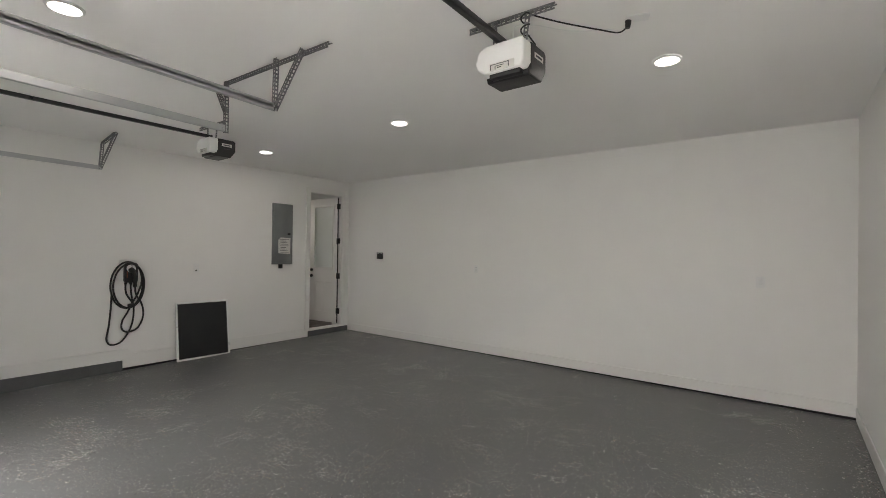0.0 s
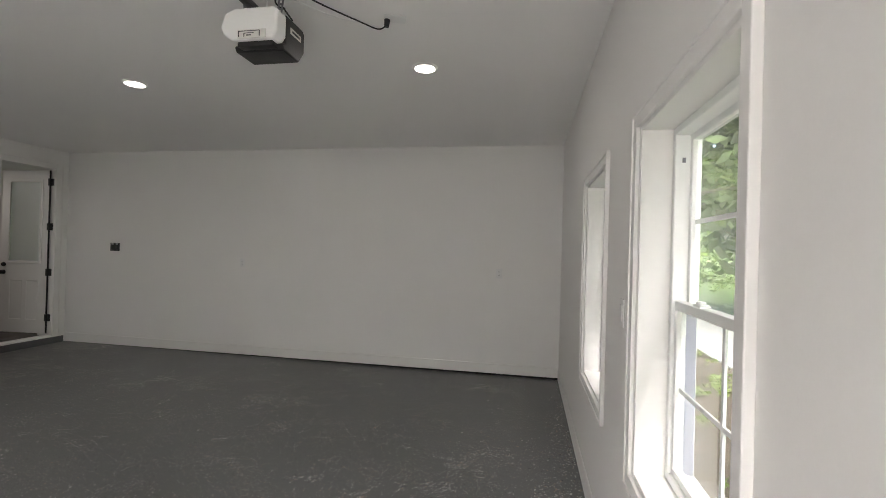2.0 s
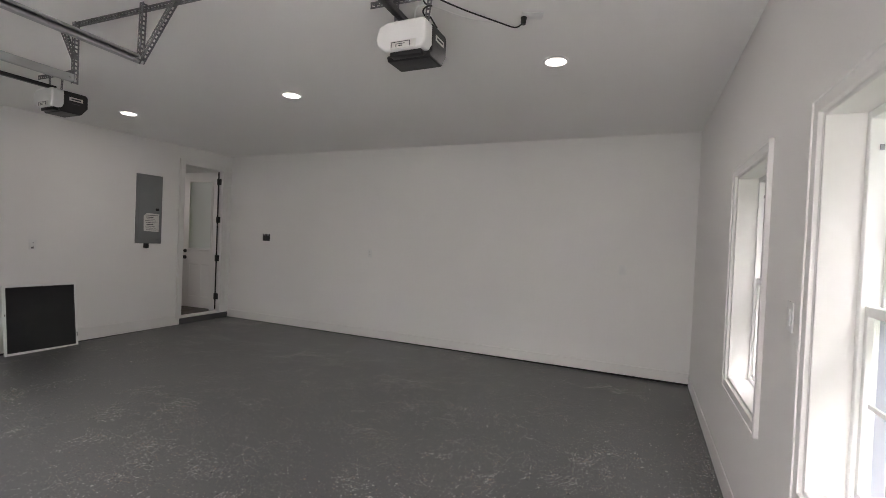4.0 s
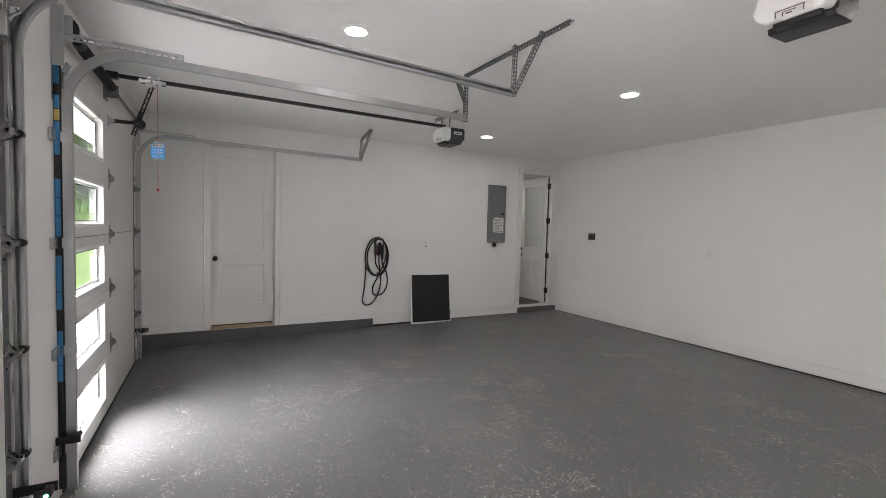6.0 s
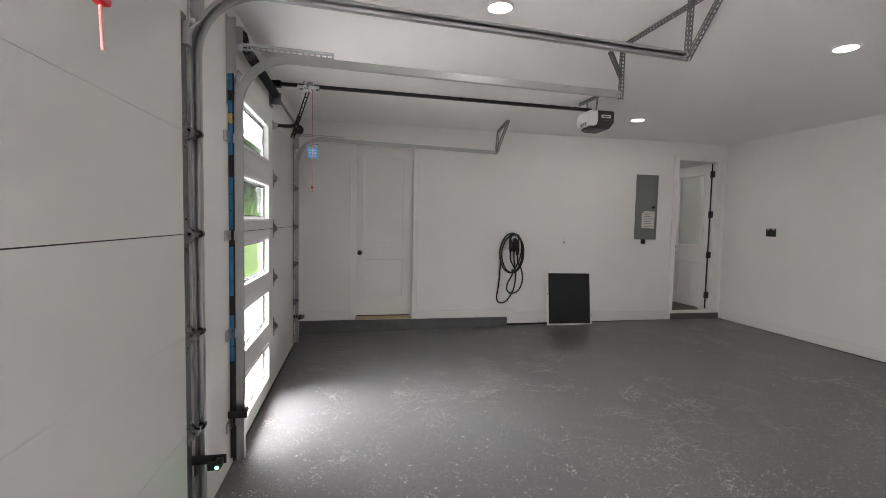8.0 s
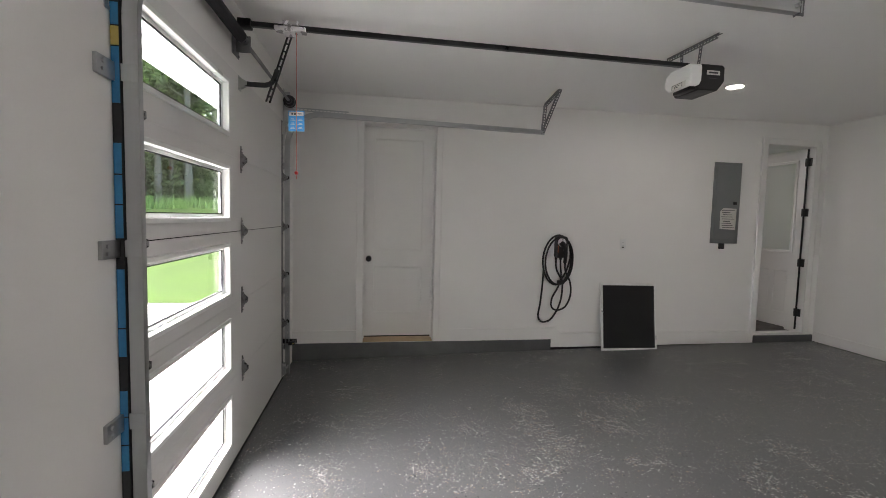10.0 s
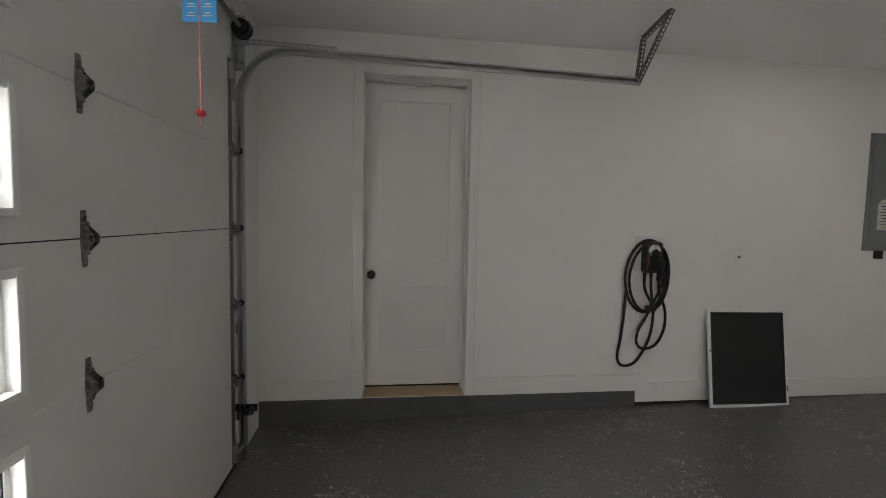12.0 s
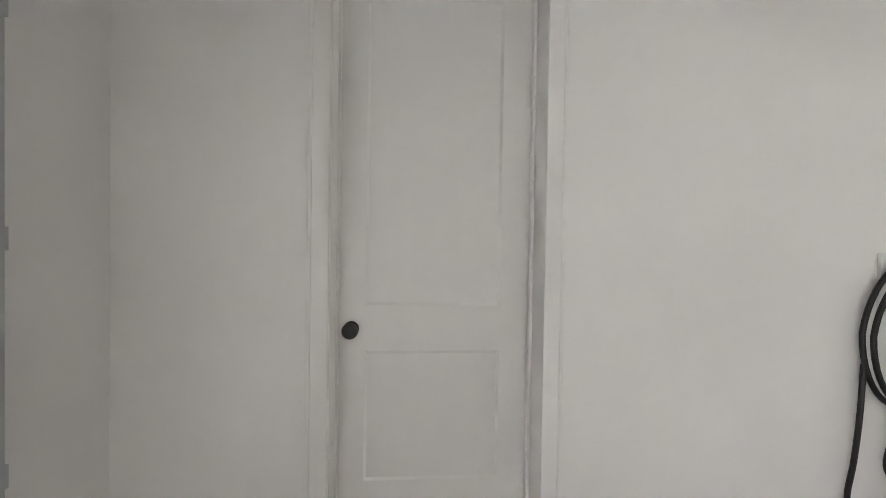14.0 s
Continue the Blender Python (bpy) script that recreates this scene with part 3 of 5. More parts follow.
box(bm, XL - 0.8, XL - 0.241, WALL_S - 0.1, HY0 - 0.22, 2.7, 2.8), box(bm, XL - 0.8, XL - 0.241, WALL_S - 0.1, HY0 - 0.22, -0.1, 0.15)
structure("wall_behind", bm, M_WALL, "unseen box behind the closed door, added to keep light from leaking in")

# ---- windows in the east wall ----
def window(name, w, label):
    y0, y1, z0, z1 = w
    win = thing(name, (XR + 0.1, (y0 + y1) / 2, z0), label, "window", "windows beside the garage", "structure")
    # deep painted returns
    bm = B()
    d = 0.110
    box(bm, XR + 0.001, XR + d, y0, y0 + 0.014, z0, z1, 0.002), box(bm, XR + 0.001, XR + d, y1 - 0.014, y1, z0, z1, 0.002)
    box(bm, XR + 0.001, XR + d, y0 + 0.014, y1 - 0.014, z1 - 0.014, z1, 0.002)
    part("jamb_lining", bm, M_TRIM, win, smooth=False)
    part("window_sill", box(B(), XR + 0.001, XR + d, y0 + 0.014, y1 - 0.014, z0, z0 + 0.016, 0.003), M_TRIM, win, smooth=False)
    a0, a1, b0, b1 = y0 + 0.014, y1 - 0.014, z0 + 0.016, z1 - 0.014
    bm = B()
    f = 0.028
    xf0, xf1 = XR + d - 0.004, XR + d + 0.085
    box(bm, xf0, xf1, a0, a0 + f, b0, b1, 0.004), box(bm, xf0, xf1, a1 - f, a1, b0, b1, 0.004)
    box(bm, xf0, xf1, a0 + f, a1 - f, b1 - f, b1, 0.004), box(bm, xf0, xf1, a0 + f, a1 - f, b0, b0 + f, 0.004)
    part("window_frame", bm, M_VINYL, win, "white vinyl frame", smooth=False)
    mid = (b0 + b1) / 2 - 0.01
    for nm, x0, zlo, zhi in (("lower_sash", XR + d + 0.008, b0 + f - 0.01, mid + 0.02), ("upper_sash", XR + d + 0.046, mid - 0.02, b1 - f + 0.01)):
        bm = B()
        s = 0.032
        u0, u1 = a0 + f - 0.012, a1 - f + 0.012
        x1 = x0 + 0.034
        box(bm, x0, x1, u0, u0 + s, zlo, zhi, 0.003), box(bm, x0, x1, u1 - s, u1, zlo, zhi, 0.003)
        box(bm, x0, x1, u0 + s, u1 - s, zlo, zlo + s, 0.003), box(bm, x0, x1, u0 + s, u1 - s, zhi - s, zhi, 0.003)
        sash = part(nm, bm, M_VINYL, win, smooth=False)
        bm = B()
        yc, zc = (u0 + u1) / 2, (zlo + zhi) / 2
        box(bm, x0 + 0.012, x0 + 0.024, yc - 0.008, yc + 0.008, zlo + s, zhi - s, 0.002)
        box(bm, x0 + 0.0125, x0 + 0.0235, u0 + s, u1 - s, zc - 0.008, zc + 0.008, 0.002)
        part("muntin", bm, M_VINYL, sash, smooth=False)
        p = part("pane", box(B(), x0 + 0.015, x0 + 0.019, u0 + s - 0.004, u1 - s + 0.004, zlo + s - 0.004, zhi - s + 0.004), M_GLASS, sash, smooth=False)
        p.visible_shadow = False
    bm = B()
    for k in (0.27, 0.73):
        y = a0 + f + (a1 - a0 - 2 * f) * k
        box(bm, XR + d - 0.004 + 0.012, XR + d + 0.04, y - 0.03, y + 0.03, mid + 0.02, mid + 0.030, 0.003)
        rod(bm, (XR + d + 0.022, y, mid + 0.03), (XR + d + 0.022, y, mid + 0.038), 0.014)
    part("sash_lock", bm, M_VINYL, win, "white sash lock")
    for y in (a0 + f - 0.001, a1 - f - 0.007):
        part("screen_channel", box(B(), XR + d + 0.046, XR + d + 0.079, y, y + 0.008, b0 + f, mid - 0.022), M_SCREEN, win, "blue-grey screen channel", smooth=False)
    bm = box(B(), XR + d + 0.02, XR + d + 0.03, a1 - f - 0.004, a1 - f + 0.002, b1 - 0.125, b1 - 0.108)
    part("vent_latch", bm, M_DULL, win, "small dark vent latch")
    casing("trim_" + name, y0, y1, z0, z1, 0.052, XR, -1, "thin white trim round the window", bottom=True)
    return win


window("window_1", W1, "white double-hung window with muntins and a deep return")
window("window_2", W2, "white double-hung window nearer the back corner")
bm = box(B(), XR - 0.006, XR, 2.29, 2.36, 1.27, 1.385, 0.003)
t = thing("light_switch", (XR, 2.325, 1.27), "white switch plate on the wall between the windows", "switch")
part("plate", bm, M_WHITEPL, t)
part("rocker", box(B(), XR - 0.011, XR - 0.004, 2.308, 2.342, 1.295, 1.36, 0.003), M_WHITEPL, t)


# ---- garage doors ----
JOINTS = [0.0, 0.549, 1.006, 1.464, 1.921, 2.4395]


def hinge_plate(parent, x, z, end=False):
    """A pressed steel hinge over a joint: tapered leaves, a raised barrel and bolts."""
    bm = B()
    for s in (-1, 1):
        prism(bm, [(x - 0.016, z), (x + 0.016, z), (x + 0.010, z + s * 0.085), (x - 0.010, z + s * 0.085)], YG, YG + 0.004)
    prism(bm, [(x - 0.014, z - 0.05), (x + 0.014, z - 0.05), (x + 0.014, z + 0.05), (x - 0.014, z + 0.05)], YG + 0.002, YG + 0.010)
    rod(bm, (x - 0.02, YG + 0.026, z), (x + 0.02, YG + 0.026, z), 0.009, 10)
    for s in (-1, 1):
        # gusset ears that carry the pin
        prism(bm, [(YG + 0.004, z - 0.045), (YG + 0.036, z - 0.012), (YG + 0.036, z + 0.012), (YG + 0.004, z + 0.045)], x + s * 0.014 - 0.002, x + s * 0.014 + 0.002, Matrix(((0, 1, 0, 0), (1, 0, 0, 0), (0, 0, 1, 0), (0, 0, 0, 1))))
    for dz in (-0.065, 0.065):
        rod(bm, (x, YG + 0.003, z + dz), (x, YG + 0.009, z + dz), 0.006, 8)
    h = part("hinge", bm, M_HINGE, parent, "zinc-plated pressed hinge")
    part("pin_hole", rod(B(), (x, YG + 0.030, z + 0.004), (x, YG + 0.0365, z + 0.004), 0.007, 10), M_BLACK, h, "dark pin hole")
    if end:
        d = -1 if x < -4.0 or (x < -1.0 and x > -3.0) else 1
        bm = rod(B(), (x + d * 0.058, YG + 0.038, z), (x + d * 0.082, YG + 0.038, z), 0.018, 16)
        part("roller", bm, M_BLACK, h, "black nylon roller")
        bm = rod(B(), (x - d * 0.012, YG + 0.038, z), (x + d * 0.06, YG + 0.038, z), 0.006, 10)
        for s in (-1, 1):
            # folded carrier that holds the stem off the door
            prism(bm, [(YG + 0.004, z - 0.042), (YG + 0.030, z - 0.030), (YG + 0.048, z - 0.014), (YG + 0.048, z + 0.010), (YG + 0.030, z + 0.018), (YG + 0.004, z + 0.026)], x + s * 0.018 - 0.002, x + s * 0.018 + 0.002, Matrix(((0, 1, 0, 0), (1, 0, 0, 0), (0, 0, 1, 0), (0, 0, 0, 1))))
        box(bm, x - 0.018, x + 0.018, YG + 0.044, YG + 0.048, z - 0.012, z + 0.008, 0.001)
        part("roller_carrier", bm, M_HINGE, h, "zinc-plated roller carrier")
    return h


def garage_door(x0, x1, window_span, mid_hinges, label, drop):
    gd = thing("garage_door", ((x0 + x1) / 2, YG, 0.0), label, "garage door", "sectional garage doors")
    joints = [j - d for j, d in zip(JOINTS, drop)]
    for i in range(5):
        z0, z1 = joints[i] + (0.0022 if i == 3 else 0.0007), joints[i + 1] - (0.0022 if i == 2 else 0.0007)
        if i == 0:
            z0 = 0.02
        zc = (joints[i] + joints[i + 1]) / 2
        holes = []
        if window_span:
            c = 0.3065 if i == 0 else (zc if i < 4 else 2.19 - drop[4])
            holes = [(window_span[0], window_span[1], c - 0.15, c + 0.15)]
        bm = B()
        xs = sorted({x0, x1, *[v for h in holes for v in h[:2]]})
        zs = sorted({z0, z1, *[v for h in holes for v in h[2:]]})
        for a, b in zip(xs, xs[1:]):
            for c0, c1 in zip(zs, zs[1:]):
                if not any(h[0] < (a + b) / 2 < h[1] and h[2] < (c0 + c1) / 2 < h[3] for h in holes):
                    box(bm, a, b, YG - 0.045, YG, c0, c1)
        bmesh.ops.remove_doubles(bm, verts=bm.verts, dist=1e-5)
        if i < 4:
            box(bm, x0 + 0.001, x1 - 0.001, YG - 0.04, YG - 0.014, z1 - 0.001, z1 + 0.012)
        section = part("section", bm, M_GDOOR, gd, smooth=False)
        for h in holes:
            a, b, c0, c1 = h
            fr = B()
            w, y_in, y_out = 0.010, YG + 0.012, YG - 0.05
            e = 0.012
            for q in ((a - e, a + w, c0 - e, c1 + e), (b - w, b + e, c0 - e, c1 + e), (a + w, b - w, c0 - e, c0 + w), (a + w, b - w, c1 - w, c1 + e)):
                box(fr, q[0], q[1], YG - 0.045, y_in, q[2], q[3], 0.003)
            k = w + 0.018
            for q in ((a + w - 0.001, a + k, c0 + w, c1 - w), (b - k, b - w + 0.001, c0 + w, c1 - w), (a + k, b - k, c0 + w - 0.001, c0 + k), (a + k, b - k, c1 - k, c1 - w + 0.001)):
                box(fr, q[0], q[1], y_out, YG - 0.022, q[2], q[3], 0.003)
            gk = B()
            for q in ((a + k, a + k + 0.005, c0 + k, c1 - k), (b - k - 0.005, b - k, c0 + k, c1 - k), (a + k + 0.005, b - k - 0.005, c0 + k, c0 + k + 0.005), (a + k + 0.005, b - k - 0.005, c1 - k - 0.005, c1 - k)):
                box(gk, q[0], q[1], YG - 0.033, YG - 0.026, q[2], q[3])
            part("gasket", gk, M_SEAL_SHADE, section, "black glazing gasket", smooth=False)
            part("window", fr, M_VINYL, section, "long narrow window in a white frame", smooth=False)
            p = part("pane", box(B(), a + 0.02, b - 0.02, YG - 0.040, YG - 0.034, c0 + 0.02, c1 - 0.02), M_GLASS, section, smooth=False)
            p.visible_shadow = False
    for j in joints[1:5]:
        for x in mid_hinges:
            hinge_plate(gd, x, j)
        hinge_plate(gd, x0 + 0.035, j, True), hinge_plate(gd, x1 - 0.035, j, True)
    # bare steel end stiles
    for a, b in ((x0, x0 + 0.055), (x1 - 0.055, x1)):
        bm = B()
        for i in range(5):
            box(bm, a, b, YG, YG + 0.003, max(0.03, joints[i] + 0.006), joints[i + 1] - 0.006, 0.001)
        part("end_stile", bm, M_DULL, gd, "grey steel end stile", smooth=False)
    # dark strip deepens the shade inside the middle joint
    part("joint_shade", box(B(), x0 + 0.056, x1 - 0.056, YG - 0.012, YG - 0.003, joints[3] - 0.0021, joints[3] + 0.0021), M_SEAL_SHADE, gd, "dark strip for the shade in the joint between two sections", smooth=False)
    part("bottom_seal", box(B(), x0, x1, YG - 0.05, YG + 0.004, 0.0, 0.022, 0.004), M_SEAL_SHADE, gd, "black rubber bottom seal", smooth=False)
    for x in (x0 + 0.03, x1 - 0.03):
        bm = box(B(), x - 0.025, x + 0.025, YG + 0.003, YG + 0.03, 0.05, 0.16, 0.003)
        rod(bm, (x - 0.05, YG + 0.045, 0.12), (x + 0.05, YG + 0.045, 0.12), 0.008)
        part("bottom_bracket", bm, M_GALV, gd)
        s = -1 if x < (x0 + x1) / 2 else 1
        bm = box(B(), x - 0.02, x + 0.02, YG + 0.003, YG + 0.03, 2.30, 2.40, 0.003)
        bar(bm, (x, YG + 0.02, 2.37), (x + s * 0.04, YG + 0.052, 2.42), 0.03, 0.006)
        rod(bm, (x + s * 0.01, YG + 0.052, 2.42), (x + s * 0.075, YG + 0.052, 2.42), 0.006)
        part("top_bracket", bm, M_GALV, gd)
    return gd


WIN_SPAN = (-4.262, -3.25)
garage_door(FAR[0], FAR[1], WIN_SPAN, (-4.515,), "white sectional garage door with a column of five windows, shut", (0.0, 0.0, 0.0, 0.009, 0.012, 0.012))
# its window column is out of view: assumed like the other door's, for daylight
garage_door(NEAR[0], NEAR[1], (-0.922, 0.09), (-1.09,), "white sectional garage door, shut", (0.0, -0.004, -0.004, -0.004, -0.004, -0.004))

# ---- tracks ----
RAIL_Z, RAIL_END = 2.463, 1.80


def track(xc, side, z, y_end, hang, label, rise=0.03, reach=0.085, off=0.048, w=0.05):
    """A rolled C track: up the jamb, round the bend and back along the ceiling. side: +1 when the door lies towards +x."""
    t = thing("garage_door_track", (xc, YG + 0.06, 0.02), label, "track", "garage door tracks")
    y0 = YG + off
    r = 0.305
    z_end, z = z, z + rise
    up = [Vector((xc, y0, 0.03)), Vector((xc, y0, z - r))]
    bend = [Vector((xc, y0 + r - r * math.cos(a), z - r + r * math.sin(a))) for a in [math.pi / 2 * i / 14 for i in range(15)]]
    flat = [Vector((xc, y0 + r, z)), Vector((xc, y_end, z_end))]
    d, th = 0.030, 0.003
    lip = [(-d / 2, -w / 2), (d / 2, -w / 2), (d / 2, -w / 2 + 0.014), (d / 2 - th, -w / 2 + 0.014), (d / 2 - th, -w / 2 + th), (-d / 2 + th, -w / 2 + th)]
    prof = lip + [(a, -b) for a, b in lip[::-1]]
    prof = [(side * a, b) for a, b in prof]

    def run(pts):
        bm = B()
        rings = []
        for i, p in enumerate(pts):
            dv = (pts[min(i + 1, len(pts) - 1)] - pts[max(0, i - 1)]).normalized()
            nrm = Vector((0, -dv.z, dv.y))
            rings.append([bm.verts.new(p + Vector((a, 0, 0)) + nrm * b) for a, b in prof])
        k = len(prof)
        for r0, r1 in zip(rings, rings[1:]):
            for j in range(k):
                bm.faces.new((r0[j], r0[(j + 1) % k], r1[(j + 1) % k], r1[j]))
        bm.faces.new(rings[0]), bm.faces.new(rings[-1][::-1])
        return bm

    part("vertical_track", run(up), M_GALV, t)
    part("curved_track", run(bend), M_GALV, t)
    part("horizontal_track", run(flat), M_GALV, t)
    # stiffening angle along the first stretch, flag bracket, jamb brackets
    bm = slotted(B(), (xc - side * 0.016, WALL_S + 0.004, z + 0.045), (xc - side * 0.016, y0 + r + 0.25, z + 0.03), 0.03, 0.003, (1, 0, 0), 0.035, 0.35)
    bar(bm, (xc - side * 0.03, WALL_S + 0.004, z + 0.06), (xc - side * 0.03, y0 + r + 0.25, z + 0.045), 0.03, 0.003)
    part("track_angle", bm, M_GALV, t, "perforated galvanised angle")
    bm = slotted(B(), (xc - side * 0.02, WALL_S + 0.004, z - 0.30), (xc - side * 0.02, WALL_S + 0.004, z + 0.22), 0.06, 0.003, (0, 1, 0), 0.05, 0.4)
    bar(bm, (xc - side * 0.045, WALL_S + 0.03, z - 0.12), (xc - side * 0.045, WALL_S + 0.03, z + 0.2), 0.003, 0.055, (0, 1, 0))
    part("flag_bracket", bm, M_GALV, t)
    for bz in (0.28, 0.84, 1.44, 2.02):
        bm = box(B(), xc - side * reach, xc - side * 0.012, WALL_S + 0.001, WALL_S + 0.014, bz - 0.03, bz + 0.03, 0.001)
        box(bm, xc - side * 0.016, xc - side * 0.012, WALL_S, y0 + 0.02, bz - 0.028, bz + 0.028, 0.001)
        for dz in (-0.012, 0.012):
            rod(bm, (xc - side * (reach - 0.025), WALL_S + 0.012, bz + dz), (xc - side * (reach - 0.025), WALL_S + 0.02, bz + dz), 0.007, 8)
        part("jamb_bracket", bm, M_GALV, t)
    # hanger at the far end
    if hang:
        bm = B()
        for p0, p1 in hang:
            slotted(bm, p0, p1, 0.034, 0.003, (0, 1, 0), 0.026, 0.42)
            slotted(bm, Vector(p0) + Vector((0, 0.016, 0)), Vector(p1) + Vector((0, 0.016, 0)), 0.03, 0.003, (1, 0, 0), 0.026, 0.42)
        part("hanger_strap", bm, M_DULL, t, "perforated steel hanger straps")
    bm = rod(B(), (xc - 0.03, y_end - 0.03, z_end), (xc + 0.03, y_end - 0.03, z_end), 0.008, 8)
    part("end_bolt", bm, M_GALV, t)
    # punched slots low on the vertical track
    for k in range(9):
        zk = 0.42 + 0.05 * k + (0.012 if k % 2 else 0)
        part("slot", box(B(), xc - side * (d / 2 - th) - 0.0005, xc - side * (d / 2 - th) + side * 0.0008, y0 - 0.004, y0 + 0.004, zk, zk + (0.022 if k % 3 == 0 else 0.009)), M_PAPER, t, smooth=False)
    return t


XN, XF1, XF2 = NEAR[0] - 0.04, FAR[1] + 0.04, FAR[0] - 0.04
XN2 = NEAR[1] + 0.04
track(XF2, 1, RAIL_Z - 0.005, RAIL_END, [((XF2 + 0.0, RAIL_END - 0.03, RAIL_Z - 0.02), (XF2 + 0.03, RAIL_END - 0.02, ZC - 0.12)), ((XF2, RAIL_END - 0.03, RAIL_Z - 0.02), (XF2 + 0.2, RAIL_END + 0.06, ZC - 0.002)), ((XF2 + 0.03, RAIL_END - 0.02, ZC - 0.12), (XF2 + 0.2, RAIL_END + 0.06, ZC - 0.004))], "galvanised garage door track with a perforated end hanger", 0.05, off=0.036, w=0.044)
track(XF1, -1, RAIL_Z, RAIL_END + 0.03, [((XF1, RAIL_END + 0.02, RAIL_Z - 0.03), (XF1, RAIL_END + 0.02, ZC - 0.03)), ((XF1, RAIL_END + 0.02, RAIL_Z + 0.12), (XF1 - 0.16, RAIL_END + 0.02, ZC - 0.02))], "galvanised garage door track hung from the ceiling angle", 0.048, reach=0.115, off=0.053, w=0.046)
track(XN, 1, 2.50, RAIL_END + 0.04, [((XN, RAIL_END + 0.02, 2.48), (XN + 0.0, RAIL_END + 0.03, ZC - 0.02)), ((XN, RAIL_END + 0.02, 2.48), (XN + 0.26, RAIL_END + 0.05, ZC - 0.02))], "galvanised garage door track on a triangular hanger", 0.085, off=0.028, w=0.044)
track(XN2, -1, 2.50, RAIL_END + 0.04, [((XN2, RAIL_END + 0.02, 2.48), (XN2, RAIL_END + 0.03, ZC - 0.02))], "galvanised garage door track beside the window wall", 0.07)
t = thing("ceiling_angle", (-2.6, RAIL_END + 0.06, ZC - 0.01), "long perforated steel angle screwed to the ceiling", "angle bracket")
part("angle", angle_iron(B(), (-3.22, RAIL_END + 0.06, ZC - 0.004), (-2.05, RAIL_END + 0.11, ZC - 0.004), 0.034, 0.003), M_DULL, t)


# ---- torsion springs over the doors ----
def torsion(x0, x1, xc, z, label):
    t = thing("torsion_spring", (xc, WALL_S, 2.56), label, "spring", "torsion springs over the doors")
    y = WALL_S + 0.06
    part("shaft", rod(B(), (x0 - 0.06, y, z), (x1 + 0.06, y, z), 0.0125, 14), M_DULL, t)
    # close-wound spring: rings side by side
    bm = B()
    s0, s1 = xc + 0.08, xc + 1.05
    n = 110
    turns = [Vector((s0 + (s1 - s0) * i / (n * 8), y + 0.03 * math.cos(2 * math.pi * i / 8), z + 0.03 * math.sin(2 * math.pi * i / 8))) for i in range(n * 8 + 1)]
    tube(bm, turns, 0.0042, 5, (1, 0, 0))
    part("spring", bm, M_BLKMETAL, t, "black oiled torsion spring")
    part("winding_cone", rod(B(), (s0 - 0.05, y, z), (s0 + 0.03, y, z), 0.026, 16, 0.034), M_BLKMETAL, t, "dark cast winding cone")
    part("winding_cone", rod(B(), (s1 - 0.02, y, z), (s1 + 0.07, y, z), 0.034, 16, 0.028), M_BLKMETAL, t, "dark cast winding cone")
    bm = box(B(), xc - 0.06, xc + 0.075, WALL_S, WALL_S + 0.004, z - 0.085, z + 0.05, 0.001)
    box(bm, xc + 0.0, xc + 0.005, WALL_S + 0.002, y + 0.03, z - 0.06, z + 0.04, 0.001)
    for dx in (-0.045, 0.06):
        for dz in (-0.07, 0.035):
            rod(bm, (xc + dx, WALL_S + 0.003, z + dz), (xc + dx, WALL_S + 0.01, z + dz), 0.007, 8)
    part("centre_bracket", bm, M_DULL, t, "grey steel bracket plate")
    for x, s in ((x0 - 0.02, -1), (x1 + 0.02, 1)):
        bm = rod(B(), (x - 0.022, y, z), (x + 0.022, y, z), 0.05, 24)
        rod(bm, (x + s * 0.022, y, z), (x + s * 0.030, y, z), 0.056, 24)
        rod(bm, (x - s * 0.022, y, z), (x - s * 0.045, y, z), 0.03, 16)
        part("cable_drum", bm, M_BLKMETAL, t, "dark cast cable drum")
        bm = box(B(), x + s * 0.04, x + s * 0.044, WALL_S, y + 0.03, z - 0.08, z + 0.06, 0.001)
        part("end_plate", bm, M_GALV, t)
        part("lift_cable", rod(B(), (x, y - 0.05, z), (x, YG + 0.03, 0.12), 0.0014, 6), M_GALV, t)
    return t


torsion(*FAR, -4.44, 2.61, "torsion spring on a steel shaft over the windowed door")
torsion(*NEAR, -1.08, 2.775, "torsion spring on a steel shaft over the plain door")


